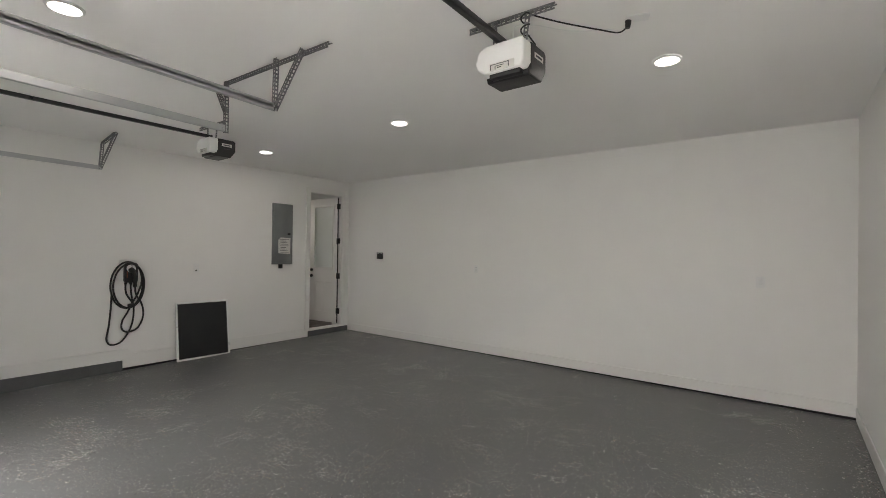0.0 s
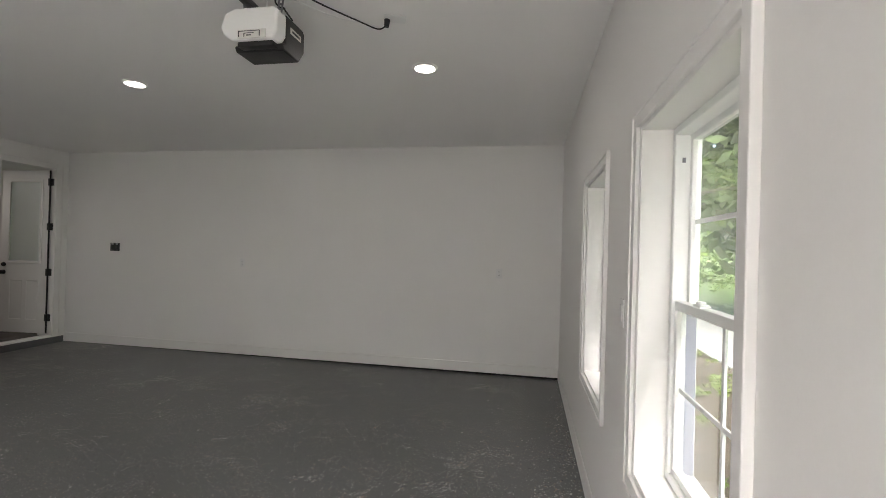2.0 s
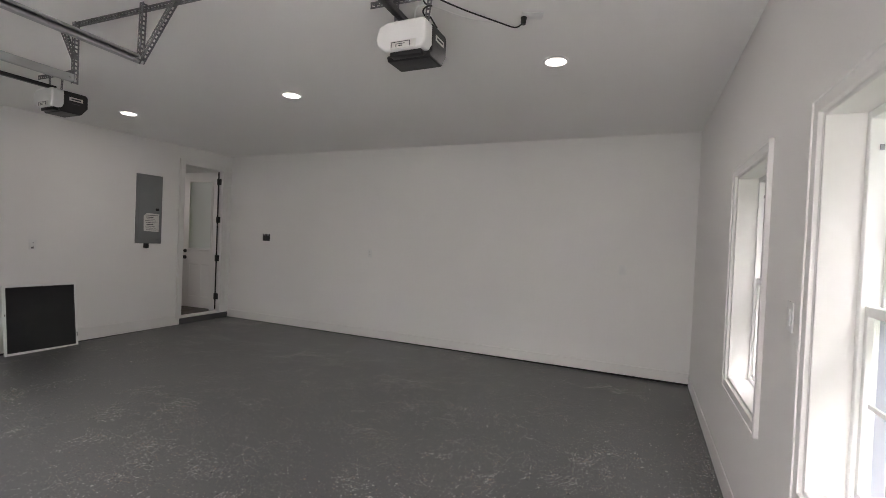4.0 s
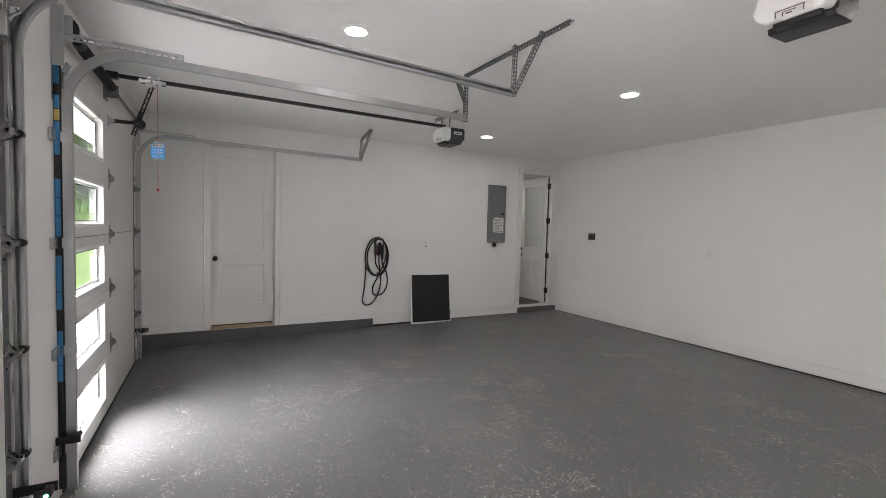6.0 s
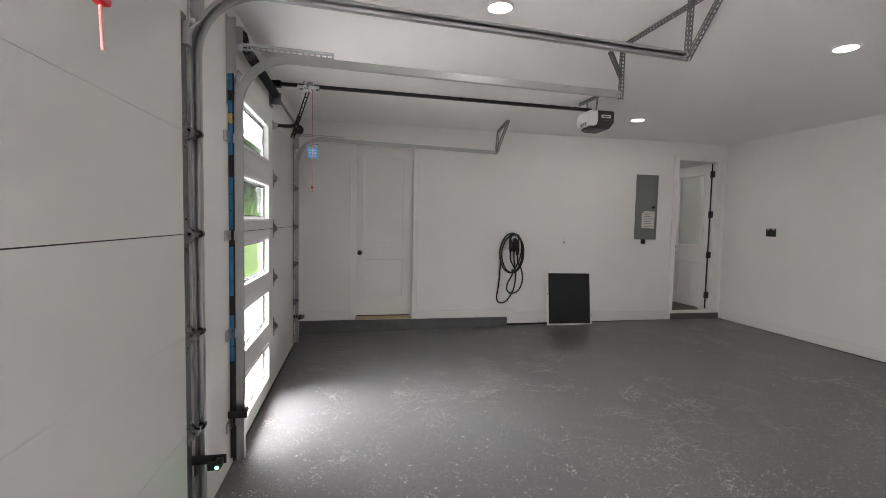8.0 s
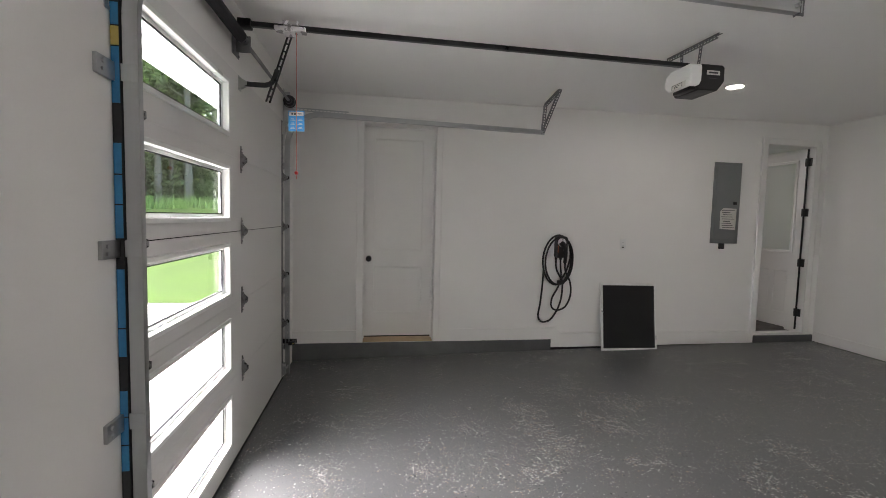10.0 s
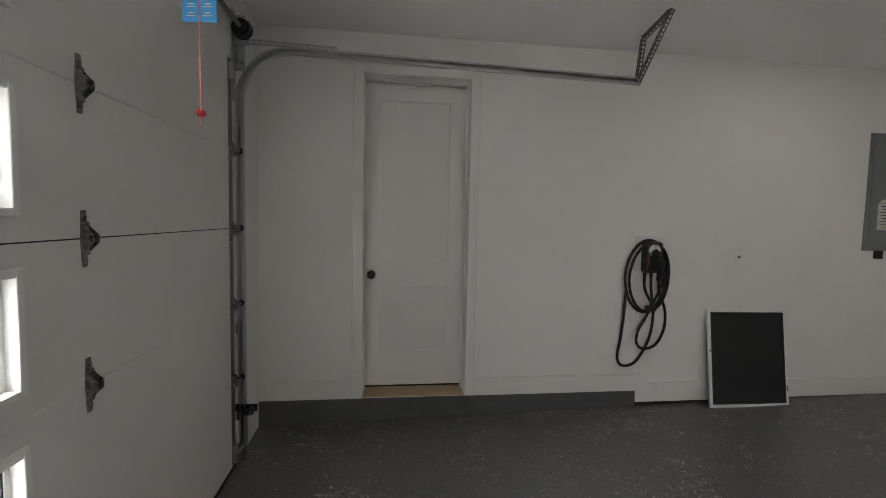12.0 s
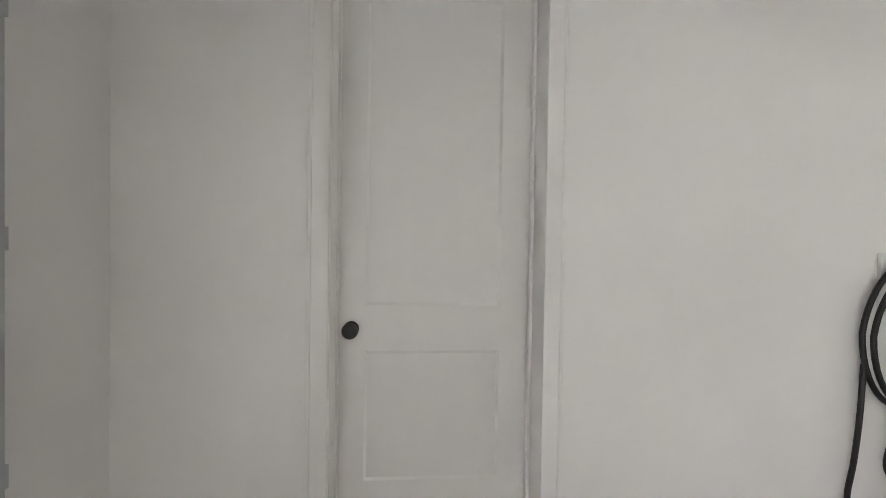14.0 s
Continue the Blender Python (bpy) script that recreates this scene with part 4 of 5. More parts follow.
# ---- door openers ----
def opener(xc, y0, zt, rz0, cord_z, tag, label):
    t = thing("garage_door_opener", (xc, y0 + 0.11, zt - 0.21), label, "door opener", "garage door openers")
    # side profile of the motor housing: white cover in front, dark shell behind and below
    bm = B()
    x0, x1 = xc - 0.105, xc + 0.165
    prism(bm, [(x0 - 0.02, zt - 0.085), (x0, zt - 0.02), (x0 + 0.05, zt), (x1 - 0.02, zt), (x1, zt - 0.01), (x1, zt - 0.115), (x1 - 0.02, zt - 0.15), (x0 + 0.04, zt - 0.15), (x0 - 0.005, zt - 0.12)], y0 - 0.02, y0 + 0.075)
    cover = part("front_cover", bm, M_WHITEPL, t, "white plastic front cover")
    mod = cover.modifiers.new("edges", "BEVEL")
    mod.width, mod.segments, mod.limit_method = 0.012, 3, "ANGLE"
    bm = B()
    yb = y0 + 0.24
    prism(bm, [(y0 + 0.060, zt - 0.003), (yb - 0.015, zt - 0.003), (yb, zt - 0.02), (yb, zt - 0.115), (yb - 0.05, zt - 0.18), (y0 + 0.045, zt - 0.18), (y0 + 0.030, zt - 0.155), (y0 + 0.060, zt - 0.14)], x0 + 0.02, x1 + 0.003, Matrix(((0, 1, 0, 0), (1, 0, 0, 0), (0, 0, 1, 0), (0, 0, 0, 1))))
    shell = part("housing", bm, M_BLACK, t, "black plastic motor housing")
    mod = shell.modifiers.new("edges", "BEVEL")
    mod.width, mod.segments, mod.limit_method = 0.008, 2, "ANGLE"
    bm = box(B(), x0 + 0.06, x1 - 0.028, y0 + 0.0, y0 + 0.06, zt - 0.174, zt - 0.1495, 0.004)
    part("bottom_shell", bm, M_BLACK, t, "black lower shell")
    bm = box(B(), x1 + 0.002, x1 + 0.005, y0 + 0.10, y0 + 0.20, zt - 0.075, zt - 0.045, 0.001)
    part("badge", bm, M_PAPER, t, "pale maker's badge")
    bm = box(B(), x1 + 0.003, x1 + 0.0055, y0 + 0.115, y0 + 0.185, zt - 0.066, zt - 0.055)
    box(bm, x1 + 0.003, x1 + 0.0045, y0 + 0.12, y0 + 0.18, zt - 0.10, zt - 0.095)
    part("badge_print", bm, M_INK, t)
    # control panel printed low on the front
    bm = box(B(), x0 + 0.075, x1 - 0.05, y0 - 0.023, y0 - 0.018, zt - 0.146, zt - 0.106, 0.001)
    panel = part("control_panel", bm, M_PAPER, t, "pale control panel with dark keys")
    bm = B()
    for a, b, c, d in ((0.080, 0.083, 0.124, 0.152), (0.083, 0.190, 0.124, 0.1265), (0.187, 0.190, 0.1265, 0.152), (0.108, 0.111, 0.134, 0.152), (0.111, 0.160, 0.134, 0.1365), (0.122, 0.146, 0.143, 0.147)):
        box(bm, x0 + a, x0 + b, y0 - 0.0255, y0 - 0.022, zt - d + 0.012, zt - c + 0.012)
    part("key", bm, M_INK, panel)
    # rail, sprocket bracket and trolley
    ry0 = WALL_S + 0.06
    bm = B()
    rz1 = zt + 0.035
    bar(bm, (xc, ry0, rz0), (xc, y0 + 0.08, rz1), 0.036, 0.030, (0, 0, 1), 0.004)
    part("rail", bm, M_BLKMETAL, t, "black steel rail")
    bm = box(B(), xc - 0.03, xc + 0.03, WALL_S, WALL_S + 0.08, rz0 - 0.03, rz0 + 0.025, 0.004)
    rod(bm, (xc - 0.03, WALL_S + 0.06, rz0), (xc + 0.03, WALL_S + 0.06, rz0), 0.02, 12)
    part("header_bracket", bm, M_BLKMETAL, t, "black header bracket")
    ty = -0.43
    bm = box(B(), xc - 0.036, xc + 0.036, ty - 0.09, ty + 0.10, rz0 - 0.03, rz0 - 0.002, 0.006)
    box(bm, xc - 0.036, xc + 0.036, ty - 0.04, ty + 0.055, rz0 + 0.004, rz0 + 0.03, 0.004)
    box(bm, xc - 0.012, xc + 0.012, ty - 0.03, ty + 0.03, rz0 - 0.06, rz0 - 0.028, 0.004)
    part("trolley", bm, M_CHROME, t, "bright steel trolley")
    # arm: straight bar with holes and the curved arm to the door
    bm = B()
    slotted(bm, (xc, ty, rz0 - 0.05), (xc, ty - 0.135, 2.275), 0.034, 0.005, (1, 0, 0), 0.05, 0.34)
    part("straight_arm", bm, M_BLKMETAL, t, "black perforated arm")
    pts = smooth_path([(xc + 0.008, ty - 0.075, 2.48), (xc + 0.008, ty - 0.10, 2.41), (xc + 0.008, ty - 0.135, 2.382), (xc + 0.008, ty - 0.20, 2.378), (xc + 0.008, YG + 0.03, 2.380)], 6)
    bm = sweep(B(), pts, [(-0.003, -0.015), (0.003, -0.015), (0.003, 0.015), (-0.003, 0.015)], (0, 0.6, 0.8))
    part("curved_arm", bm, M_BLKMETAL, t, "black curved door arm")
    bm = box(B(), xc - 0.025, xc + 0.03, YG, YG + 0.004, 2.335, 2.425, 0.001)
    for dx in (-0.015, 0.023):
        prism(bm, [(YG + 0.002, 2.345), (YG + 0.05, 2.37), (YG + 0.05, 2.39), (YG + 0.002, 2.415)], xc + dx, xc + dx + 0.003, Matrix(((0, 1, 0, 0), (1, 0, 0, 0), (0, 0, 1, 0), (0, 0, 0, 1))))
    part("door_bracket", bm, M_GALV, t, "galvanised door bracket")
    # hanging frame
    bm = B()
    by = y0 + 0.06
    angle_iron(bm, (xc - 0.21, by - 0.01, ZC - 0.003), (xc + 0.29, by + 0.01, ZC - 0.003), 0.034, 0.003)
    part("ceiling_bracket", bm, M_DULL, t, "perforated ceiling angle")
    for dx in (-0.045, 0.13):
        bm = slotted(B(), (xc + dx, by, zt - 0.005), (xc + dx * 1.15, by, ZC - 0.012), 0.028, 0.003, (0, 1, 0), 0.024, 0.4)
        part("hanger_strap", bm, M_DULL, t)
    # release cord, its handle and a card
    cord = thing("release_cord", (xc, ty + 0.04, cord_z), "red emergency release handle on a thin pink cord", "release cord", "release cords of the openers")
    cy = ty + 0.04
    part("cord", tube(B(), smooth_path([(xc, cy, rz0 - 0.02), (xc + 0.002, cy, 2.4), (xc, cy, cord_z + 0.02), (xc, cy, cord_z - 0.03), (xc + 0.004, cy + 0.004, cord_z - (0.04 if tag else 0.085))], 6), 0.0028, 8), M_CORD, cord)
    bm = B()
    k = 0.75
    prism(bm, [(xc + k * (a - xc), cord_z + k * (b - cord_z)) for a, b in [(xc - 0.028, cord_z + 0.006), (xc - 0.014, cord_z + 0.013), (xc + 0.014, cord_z + 0.013), (xc + 0.028, cord_z + 0.006), (xc + 0.024, cord_z - 0.010), (xc + 0.0, cord_z - 0.015), (xc - 0.024, cord_z - 0.010)]], cy - 0.009, cy + 0.009)
    h = part("handle", bm, M_RED, cord, "red moulded handle")
    mod = h.modifiers.new("edges", "BEVEL")
    mod.width, mod.segments = 0.004, 2
    if tag:
        c = thing("instruction_card", (xc, cy, 2.10), "bright blue printed instruction card on the release cord", "card")
        rot = Matrix.Translation((xc, cy, 2.168)) @ Matrix.Rotation(radians(82), 4, "Z") @ Matrix.Scale(0.87, 4)
        part("card", obox(B(), rot, 0.118, 0.002, 0.150), M_TAGBLUE, c, smooth=False)
        bm = obox(B(), rot @ Matrix.Translation((0, -0.0015, 0.052)), 0.105, 0.002, 0.03)
        obox(bm, rot @ Matrix.Translation((0, 0.0015, 0.052)), 0.105, 0.002, 0.03)
        part("white_band", bm, M_PAPER, c, smooth=False)
        bm = B()
        for dy in (-0.0022, 0.0022):
            for dx, dz, w, hh in ((-0.03, 0.052, 0.014, 0.014), (-0.01, 0.052, 0.012, 0.014), (0.025, 0.052, 0.03, 0.006)):
                obox(bm, rot @ Matrix.Translation((dx, dy, dz)), w, 0.0015, hh)
        part("print", bm, M_INK, c, smooth=False)
        for dx in (-0.028, 0.028):
            for dz in (0.015, -0.015, -0.045):
                for w, hh, low in ((0.022, 0.004, 0), (0.034, 0.003, 0.009)):
                    part("text_bar", obox(B(), rot @ Matrix.Translation((dx, 0, dz - low)), w, 0.0045, hh), M_PAPER, c, smooth=False)
    return t


opener(-4.50, 2.28, 2.682, 2.748, 1.838, True, "white and black garage door opener on a black rail")
opener(-1.078, 2.25, 2.675, 2.788, 1.902, False, "white and black garage door opener with a coiled lead")
# power lead of the opener with the coiled tail, its ceiling box, and the bell wire
t = thing("power_lead", (-0.78, 2.6, 2.70), "black mains lead coiled round a strap and plugged into the ceiling", "cable")
coil = [(-0.945 + 0.022 * math.cos(a), 2.31 + 0.022 * math.sin(a), 2.70 + 0.0195 * a / 2) for a in [0.8 * i for i in range(16)]]
pts = smooth_path([(-0.93, 2.40, 2.69), *coil, (-0.90, 2.35, 2.812), (-0.80, 2.47, 2.795), (-0.66, 2.62, 2.778), (-0.59, 2.70, 2.775), (-0.553, 2.72, 2.80), (-0.545, 2.722, 2.828)], 5)
part("cord", tube(B(), pts, 0.0042, 8), M_RUBBER, t)
bm = rod(B(), (-0.548, 2.722, 2.795), (-0.545, 2.722, 2.834), 0.013, 14, 0.017)
part("plug", bm, M_BLACK, t, "black plug")
t = thing("ceiling_outlet", (-0.53, 2.70, ZC - 0.008), "white outlet plate on the ceiling", "outlet")
part("plate", obox(B(), pose(-0.50, 2.725, ZC - 0.003, 0, 0, 20), 0.12, 0.075, 0.006, 0.002), M_WHITEPL, t)
t = thing("bell_wire", (-0.9, 2.6, ZC - 0.02), "thin white bell wire stapled along the ceiling", "wire")
part("wire", tube(B(), smooth_path([(-1.03, 2.33, 2.71), (-1.03, 2.36, 2.80), (-0.98, 2.45, 2.834), (-0.86, 2.62, 2.836), (-0.76, 2.70, 2.834), (-0.68, 2.745, 2.836), (-0.62, 2.80, 2.836)], 6), 0.0028, 6), M_WHITEPL, t)

# ---- photo eyes, jamb films ----
def photo_eye(x, y, z, d, lit, label):
    t = thing("safety_sensor", (x, WALL_S + 0.05, z - 0.03), label, "sensor", "door safety sensors")
    bm = box(B(), x - d * 0.03, x + d * 0.02, y - 0.018, y + 0.012, z - 0.020, z + 0.018, 0.005)
    rod(bm, (x + d * 0.02, y, z), (x + d * 0.04, y, z), 0.014, 14)
    box(bm, x - d * 0.012, x + d * 0.012, y - 0.05, y - 0.016, z - 0.028, z + 0.008, 0.004)
    part("body", bm, M_BLACK, t)
    bm = box(B(), x - d * 0.045, x - d * 0.04, WALL_S + 0.002, y + 0.02, z - 0.022, z + 0.022, 0.001)
    bar(bm, (x - d * 0.043, WALL_S + 0.02, z - 0.015), (x - d * 0.043, WALL_S + 0.02, z - 0.075), 0.02, 0.003, (0, 1, 0))
    part("bracket", bm, M_BLKMETAL, t)
    bm = ball(B(), (x + d * 0.038, y, z), 0.009) if lit != "amber" else ball(B(), (x + d * 0.038, y, z), 0.006)
    part("lens", bm, M_GREEN if lit == "green" else (M_YELLOW if lit == "amber" else M_BLACK), t, "small indicator lens")
    return t


photo_eye(-2.41, -0.602, 0.395, 1, "green", "black safety sensor with a green light on the track")
photo_eye(-3.10, -0.649, 0.350, -1, "", "black safety sensor on the track of the windowed door")
photo_eye(-5.80, -0.630, 0.355, 1, "amber", "black safety sensor near the wall corner")
t = thing("sensor_plate", (XL + 0.35, WALL_S, 0.06), "white boxed corner piece at the foot of the track", "corner box")
part("box", box(B(), -5.92, -5.83, WALL_S, WALL_S + 0.022, 0.03, 0.27, 0.003), M_TRIM, t)

t = thing("jamb_seal", (-3.05, WALL_S, 0.0), "dark door seal carrying strips of blue printed film", "door seal")
part("seal", box(B(), -3.150, -3.112, WALL_S + 0.001, WALL_S + 0.029, 0.05, 2.42, 0.002), M_SEAL_SHADE, t)
for z0, z1, mt in ((2.30, 2.41, 0), (2.17, 2.24, 0), (2.105, 2.165, 1), (1.92, 2.10, 0), (1.69, 1.79, 0), (1.59, 1.685, 0), (1.475, 1.585, 0), (1.17, 1.37, 0), (1.07, 1.165, 0), (0.86, 0.95, 0), (0.76, 0.855, 0), (0.665, 0.755, 0)):
    part("film", box(B(), -3.114, -3.109, WALL_S + 0.003, WALL_S + 0.027, z0, z1, 0.001), M_YELLOW if mt else M_BLUE, t, "yellow film" if mt else "blue printed film", smooth=False)

# ---- recessed lights ----
first = None
for lx, ly in LAMPS:
    if first is None:
        first = thing("recessed_light", (lx, ly, ZC), "small round white recessed ceiling light, switched on", "ceiling light", "recessed lights in the ceiling")
        bm = B()
        ring = [(0.088, 0.0), (0.086, -0.005), (0.074, -0.011), (0.069, -0.010), (0.067, 0.0)]
        n = 40
        vs = [[bm.verts.new((lx + r * math.cos(2 * math.pi * i / n), ly + r * math.sin(2 * math.pi * i / n), ZC + z)) for r, z in ring] for i in range(n)]
        for i in range(n):
            for j in range(len(ring) - 1):
                bm.faces.new((vs[i][j], vs[i][j + 1], vs[(i + 1) % n][j + 1], vs[(i + 1) % n][j]))
        part("trim_ring", bm, M_WHITEPL, first)
        bm = B()
        bmesh.ops.create_circle(bm, cap_ends=True, segments=40, radius=0.070, matrix=Matrix.Translation((lx, ly, ZC - 0.0095)))
        part("lens", bm, M_LENS, first, "glowing lens")
    else:
        copy_thing(first, pose(lx, ly, ZC))

# ---- things on the west wall ----
t = thing("breaker_panel", (XL, 4.34, 1.342), "tall grey steel breaker panel set in the wall", "breaker panel")
body = part("cover", box(B(), XL - 0.02, XL + 0.012, 4.155, 4.523, 1.342, 2.322, 0.004), M_GREYBOX, t)
door_p = part("door", box(B(), XL + 0.011, XL + 0.018, 4.185, 4.493, 1.40, 2.285, 0.003), M_GREYBOX, t)
part("latch", box(B(), XL + 0.017, XL + 0.024, 4.425, 4.475, 1.815, 1.85, 0.003), M_BLACK, door_p, "black latch")
bm = B()
prism(bm, [(4.262, 1.52), (4.475, 1.51), (4.478, 1.768), (4.30, 1.775), (4.258, 1.735)], XL + 0.0185, XL + 0.0195, Matrix(((0, 1, 0, 0), (1, 0, 0, 0), (0, 0, 1, 0), (0, 0, 0, 1))))
paper = part("circuit_list", bm, M_PAPER, door_p, "curled white circuit list", smooth=False)
bm = B()
for i in range(9):
    z = 1.745 - i * 0.026
    a, b = 4.275 + 0.012 * (i % 3), 4.455 - 0.02 * ((i * 7) % 4)
    box(bm, XL + 0.019, XL + 0.0205, a, b, z - (0.006 if i % 4 == 1 else 0.003), z + 0.003)
part("print", bm, M_INK, door_p, smooth=False)
bm = box(B(), XL - 0.01, XL + 0.03, 4.275, 4.335, 1.275, 1.343, 0.004)
part("conduit_stub", bm, M_BLACK, t, "short black conduit stub")


def wall_plate(name, wall, a, z, label, category, w=0.072, h=0.115, mat=None, kind=0):
    """A plate on the west ("x") or north ("y") wall with its inserts."""
    t = thing(name, (XL, a, z - h / 2) if wall == "x" else (a, YB, z - h / 2), label, category, "outlets on the walls")

    def blk(a0, a1, z0, z1, d0, d1, bev):
        return box(B(), XL + d0, XL + d1, a0, a1, z0, z1, bev) if wall == "x" else box(B(), a0, a1, YB - d1, YB - d0, z0, z1, bev)

    part("plate", blk(a - w / 2, a + w / 2, z - h / 2, z + h / 2, 0, 0.006, 0.002), mat or M_WHITEPL, t)
    for s in (-1, 1):
        o = part("socket", blk(a - 0.017, a + 0.017, z + s * 0.021 - 0.014, z + s * 0.021 + 0.014, 0.005, 0.0085, 0.003), mat or M_WHITEPL, t)
        for q in (-0.006, 0.006):
            part("slot", blk(a + q - 0.0012, a + q + 0.0012, z + s * 0.021 - 0.004, z + s * 0.021 + 0.006, 0.008, 0.0092, 0), M_INK, o, smooth=False)
    if kind:
        part("night_light", blk(a - 0.015, a + 0.008, z - 0.045, z - 0.03, 0.006, 0.010, 0.001), M_BLACK, t, "small dark sensor strip")
    return t


wall_plate("outlet", "x", 3.017, 1.312, "white double outlet on the wall above the leaning screen", "outlet", kind=1)
wall_plate("outlet", "y", -3.486, 1.33, "white double outlet on the long plain wall", "outlet")
wall_plate("outlet", "y", -0.071, 1.31, "white double outlet near the window corner", "outlet", w=0.078)
t = thing("switch_box", (-5.505, YB, 1.43), "open black double switch box with two pale toggles", "switch box")
bm = box(B(), -5.585, -5.43, YB - 0.004, YB, 1.435, 1.548, 0.003)
part("box", bm, M_BLACK, t)
for dx in (-0.038, 0.038):
    bm = box(B(), -5.5075 + dx - 0.018, -5.5075 + dx + 0.018, YB - 0.012, YB - 0.003, 1.452, 1.525, 0.003)
    part("switch_body", bm, M_BLACK, t)
    bm = box(B(), -5.5075 + dx - 0.014, -5.5075 + dx + 0.016, YB - 0.014, YB - 0.003, 1.525, 1.541, 0.002)
    part("metal_ear", bm, M_GALV, t, "pale metal mounting ear")

# car charger with its looped cable
t = thing("car_charger", (XL, 2.21, 1.14), "black electric car charger with a looped black cable", "car charger")
part("mounting_plate", box(B(), XL, XL + 0.016, 2.112, 2.30, 1.16, 1.432, 0.006), M_WHITEPL, t, "pale grey mounting plate")
bm = B()
prism(bm, [(2.162, 1.15), (2.282, 1.15), (2.290, 1.17), (2.290, 1.375), (2.268, 1.395), (2.175, 1.395), (2.155, 1.375), (2.155, 1.17)], XL + 0.014, XL + 0.10, Matrix(((0, 1, 0, 0), (1, 0, 0, 0), (0, 0, 1, 0), (0, 0, 0, 1))))
bd = part("body", bm, M_BLACK, t, "black moulded body")
mod = bd.modifiers.new("edges", "BEVEL")
mod.width, mod.segments, mod.limit_method = 0.012, 3, "ANGLE"
bm = box(B(), XL + 0.1, XL + 0.1012, 2.168, 2.176, 1.21, 1.29)
part("side_mark", bm, M_ORANGE, bd, "orange vertical mark", smooth=False)
bm = rod(B(), (XL + 0.095, 2.212, 1.325), (XL + 0.112, 2.212, 1.325), 0.048, 28)
part("holster_ring", bm, M_CHROME, t, "bright silver holster ring")
bm = rod(B(), (XL + 0.108, 2.214, 1.308), (XL + 0.145, 2.220, 1.292), 0.034, 24, 0.028)
pts = smooth_path([(XL + 0.135, 2.216, 1.305), (XL + 0.165, 2.230, 1.26), (XL + 0.15, 2.242, 1.19), (XL + 0.12, 2.250, 1.10)], 6)
tube(bm, pts, 0.021, 14)
box(bm, XL + 0.13, XL + 0.17, 2.216, 2.248, 1.225, 1.285, 0.012)
part("charging_plug", bm, M_BLACK, t, "black pistol-grip charging plug")
for y in (2.168, 2.222):
    part("cable_gland", rod(B(), (XL + 0.06, y, 1.152), (XL + 0.06, y, 1.125), 0.017, 14, 0.013), M_BLACK, t)
R = 0.0105
for k, (cy, cz, ry, rz, dx) in enumerate(((2.190, 1.120, 0.170, 0.286, 0.035), (2.206, 1.112, 0.164, 0.272, 0.058))):
    ring = [(XL + dx + 0.03 * max(0, math.sin(a)), cy + ry * math.cos(a), cz + rz * math.sin(a)) for a in [2 * math.pi * i / 40 for i in range(41)]]
    bm = tube(B(), ring, R, 10, (1, 0, 0))
    part("cable_loop", bm, M_RUBBER, t, "black cable loop")
for pl in ([(0.03, 2.036, 1.0), (0.03, 2.026, 0.80), (0.025, 2.012, 0.62), (0.02, 1.994, 0.48), (0.02, 2.02, 0.412), (0.02, 2.079, 0.398), (0.02, 2.15, 0.43), (0.025, 2.22, 0.54), (0.04, 2.256, 0.67), (0.05, 2.262, 0.83), (0.05, 2.245, 0.92)],
           [(0.055, 2.245, 0.90), (0.05, 2.195, 0.78), (0.04, 2.15, 0.69), (0.035, 2.14, 0.60), (0.035, 2.175, 0.547), (0.035, 2.24, 0.54), (0.035, 2.31, 0.575), (0.04, 2.355, 0.66), (0.05, 2.367, 0.76), (0.07, 2.34, 0.88), (0.10, 2.27, 1.0), (0.12, 2.250, 1.10)],
           [(0.06, 2.168, 1.13), (0.06, 2.170, 1.05), (0.06, 2.188, 0.99), (0.06, 2.235, 0.91), (0.055, 2.25, 0.84)],
           [(0.06, 2.222, 1.13), (0.06, 2.226, 1.04), (0.06, 2.238, 0.95), (0.06, 2.24, 0.86)],
           [(0.055, 2.235, 0.89), (0.055, 2.29, 0.98), (0.05, 2.33, 1.09), (0.045, 2.345, 1.20), (0.05, 2.315, 1.34)]):
    bm = tube(B(), smooth_path([(XL + a, b, c) for a, b, c in pl], 8), R, 10, (1, 0, 0))
    part("cable", bm, M_RUBBER, t, "black charging cable")
bm = obox(B(), pose(XL + 0.05, 2.238, 0.865, 0, 0, 0), 0.06, 0.075, 0.045, 0.012)
part("cable_tie", bm, M_BLACK, t, "black strap round the cables")

# insect screen leaning on the wall
t = thing("window_screen", (XL + 0.06, 3.12, 0.08), "white-framed charcoal insect screen leaning against the wall", "insect screen")
lean = Matrix.Translation((XL + 0.128, 3.090, 0.072)) @ Matrix.Rotation(radians(-8.0), 4, "Y") @ Matrix.Rotation(radians(-0.6), 4, "X")
w2, hh = 0.352, 0.785
bm = B()
for y0, y1, z0, z1 in ((-w2, -w2 + 0.026, 0, hh), (w2 - 0.026, w2, 0, hh), (-w2 + 0.026, w2 - 0.026, 0, 0.026), (-w2 + 0.026, w2 - 0.026, hh - 0.026, hh)):
    obox(bm, lean @ Matrix.Translation((0, (y0 + y1) / 2, (z0 + z1) / 2)), 0.018, y1 - y0, z1 - z0, 0.003)
part("frame", bm, M_VINYL, t, "white frame", smooth=False)
part("mesh", obox(B(), lean @ Matrix.Translation((0.003, 0, hh / 2)), 0.004, 2 * w2 - 0.05, hh - 0.05), M_MESH, t, "charcoal mesh", smooth=False)
bm = B()
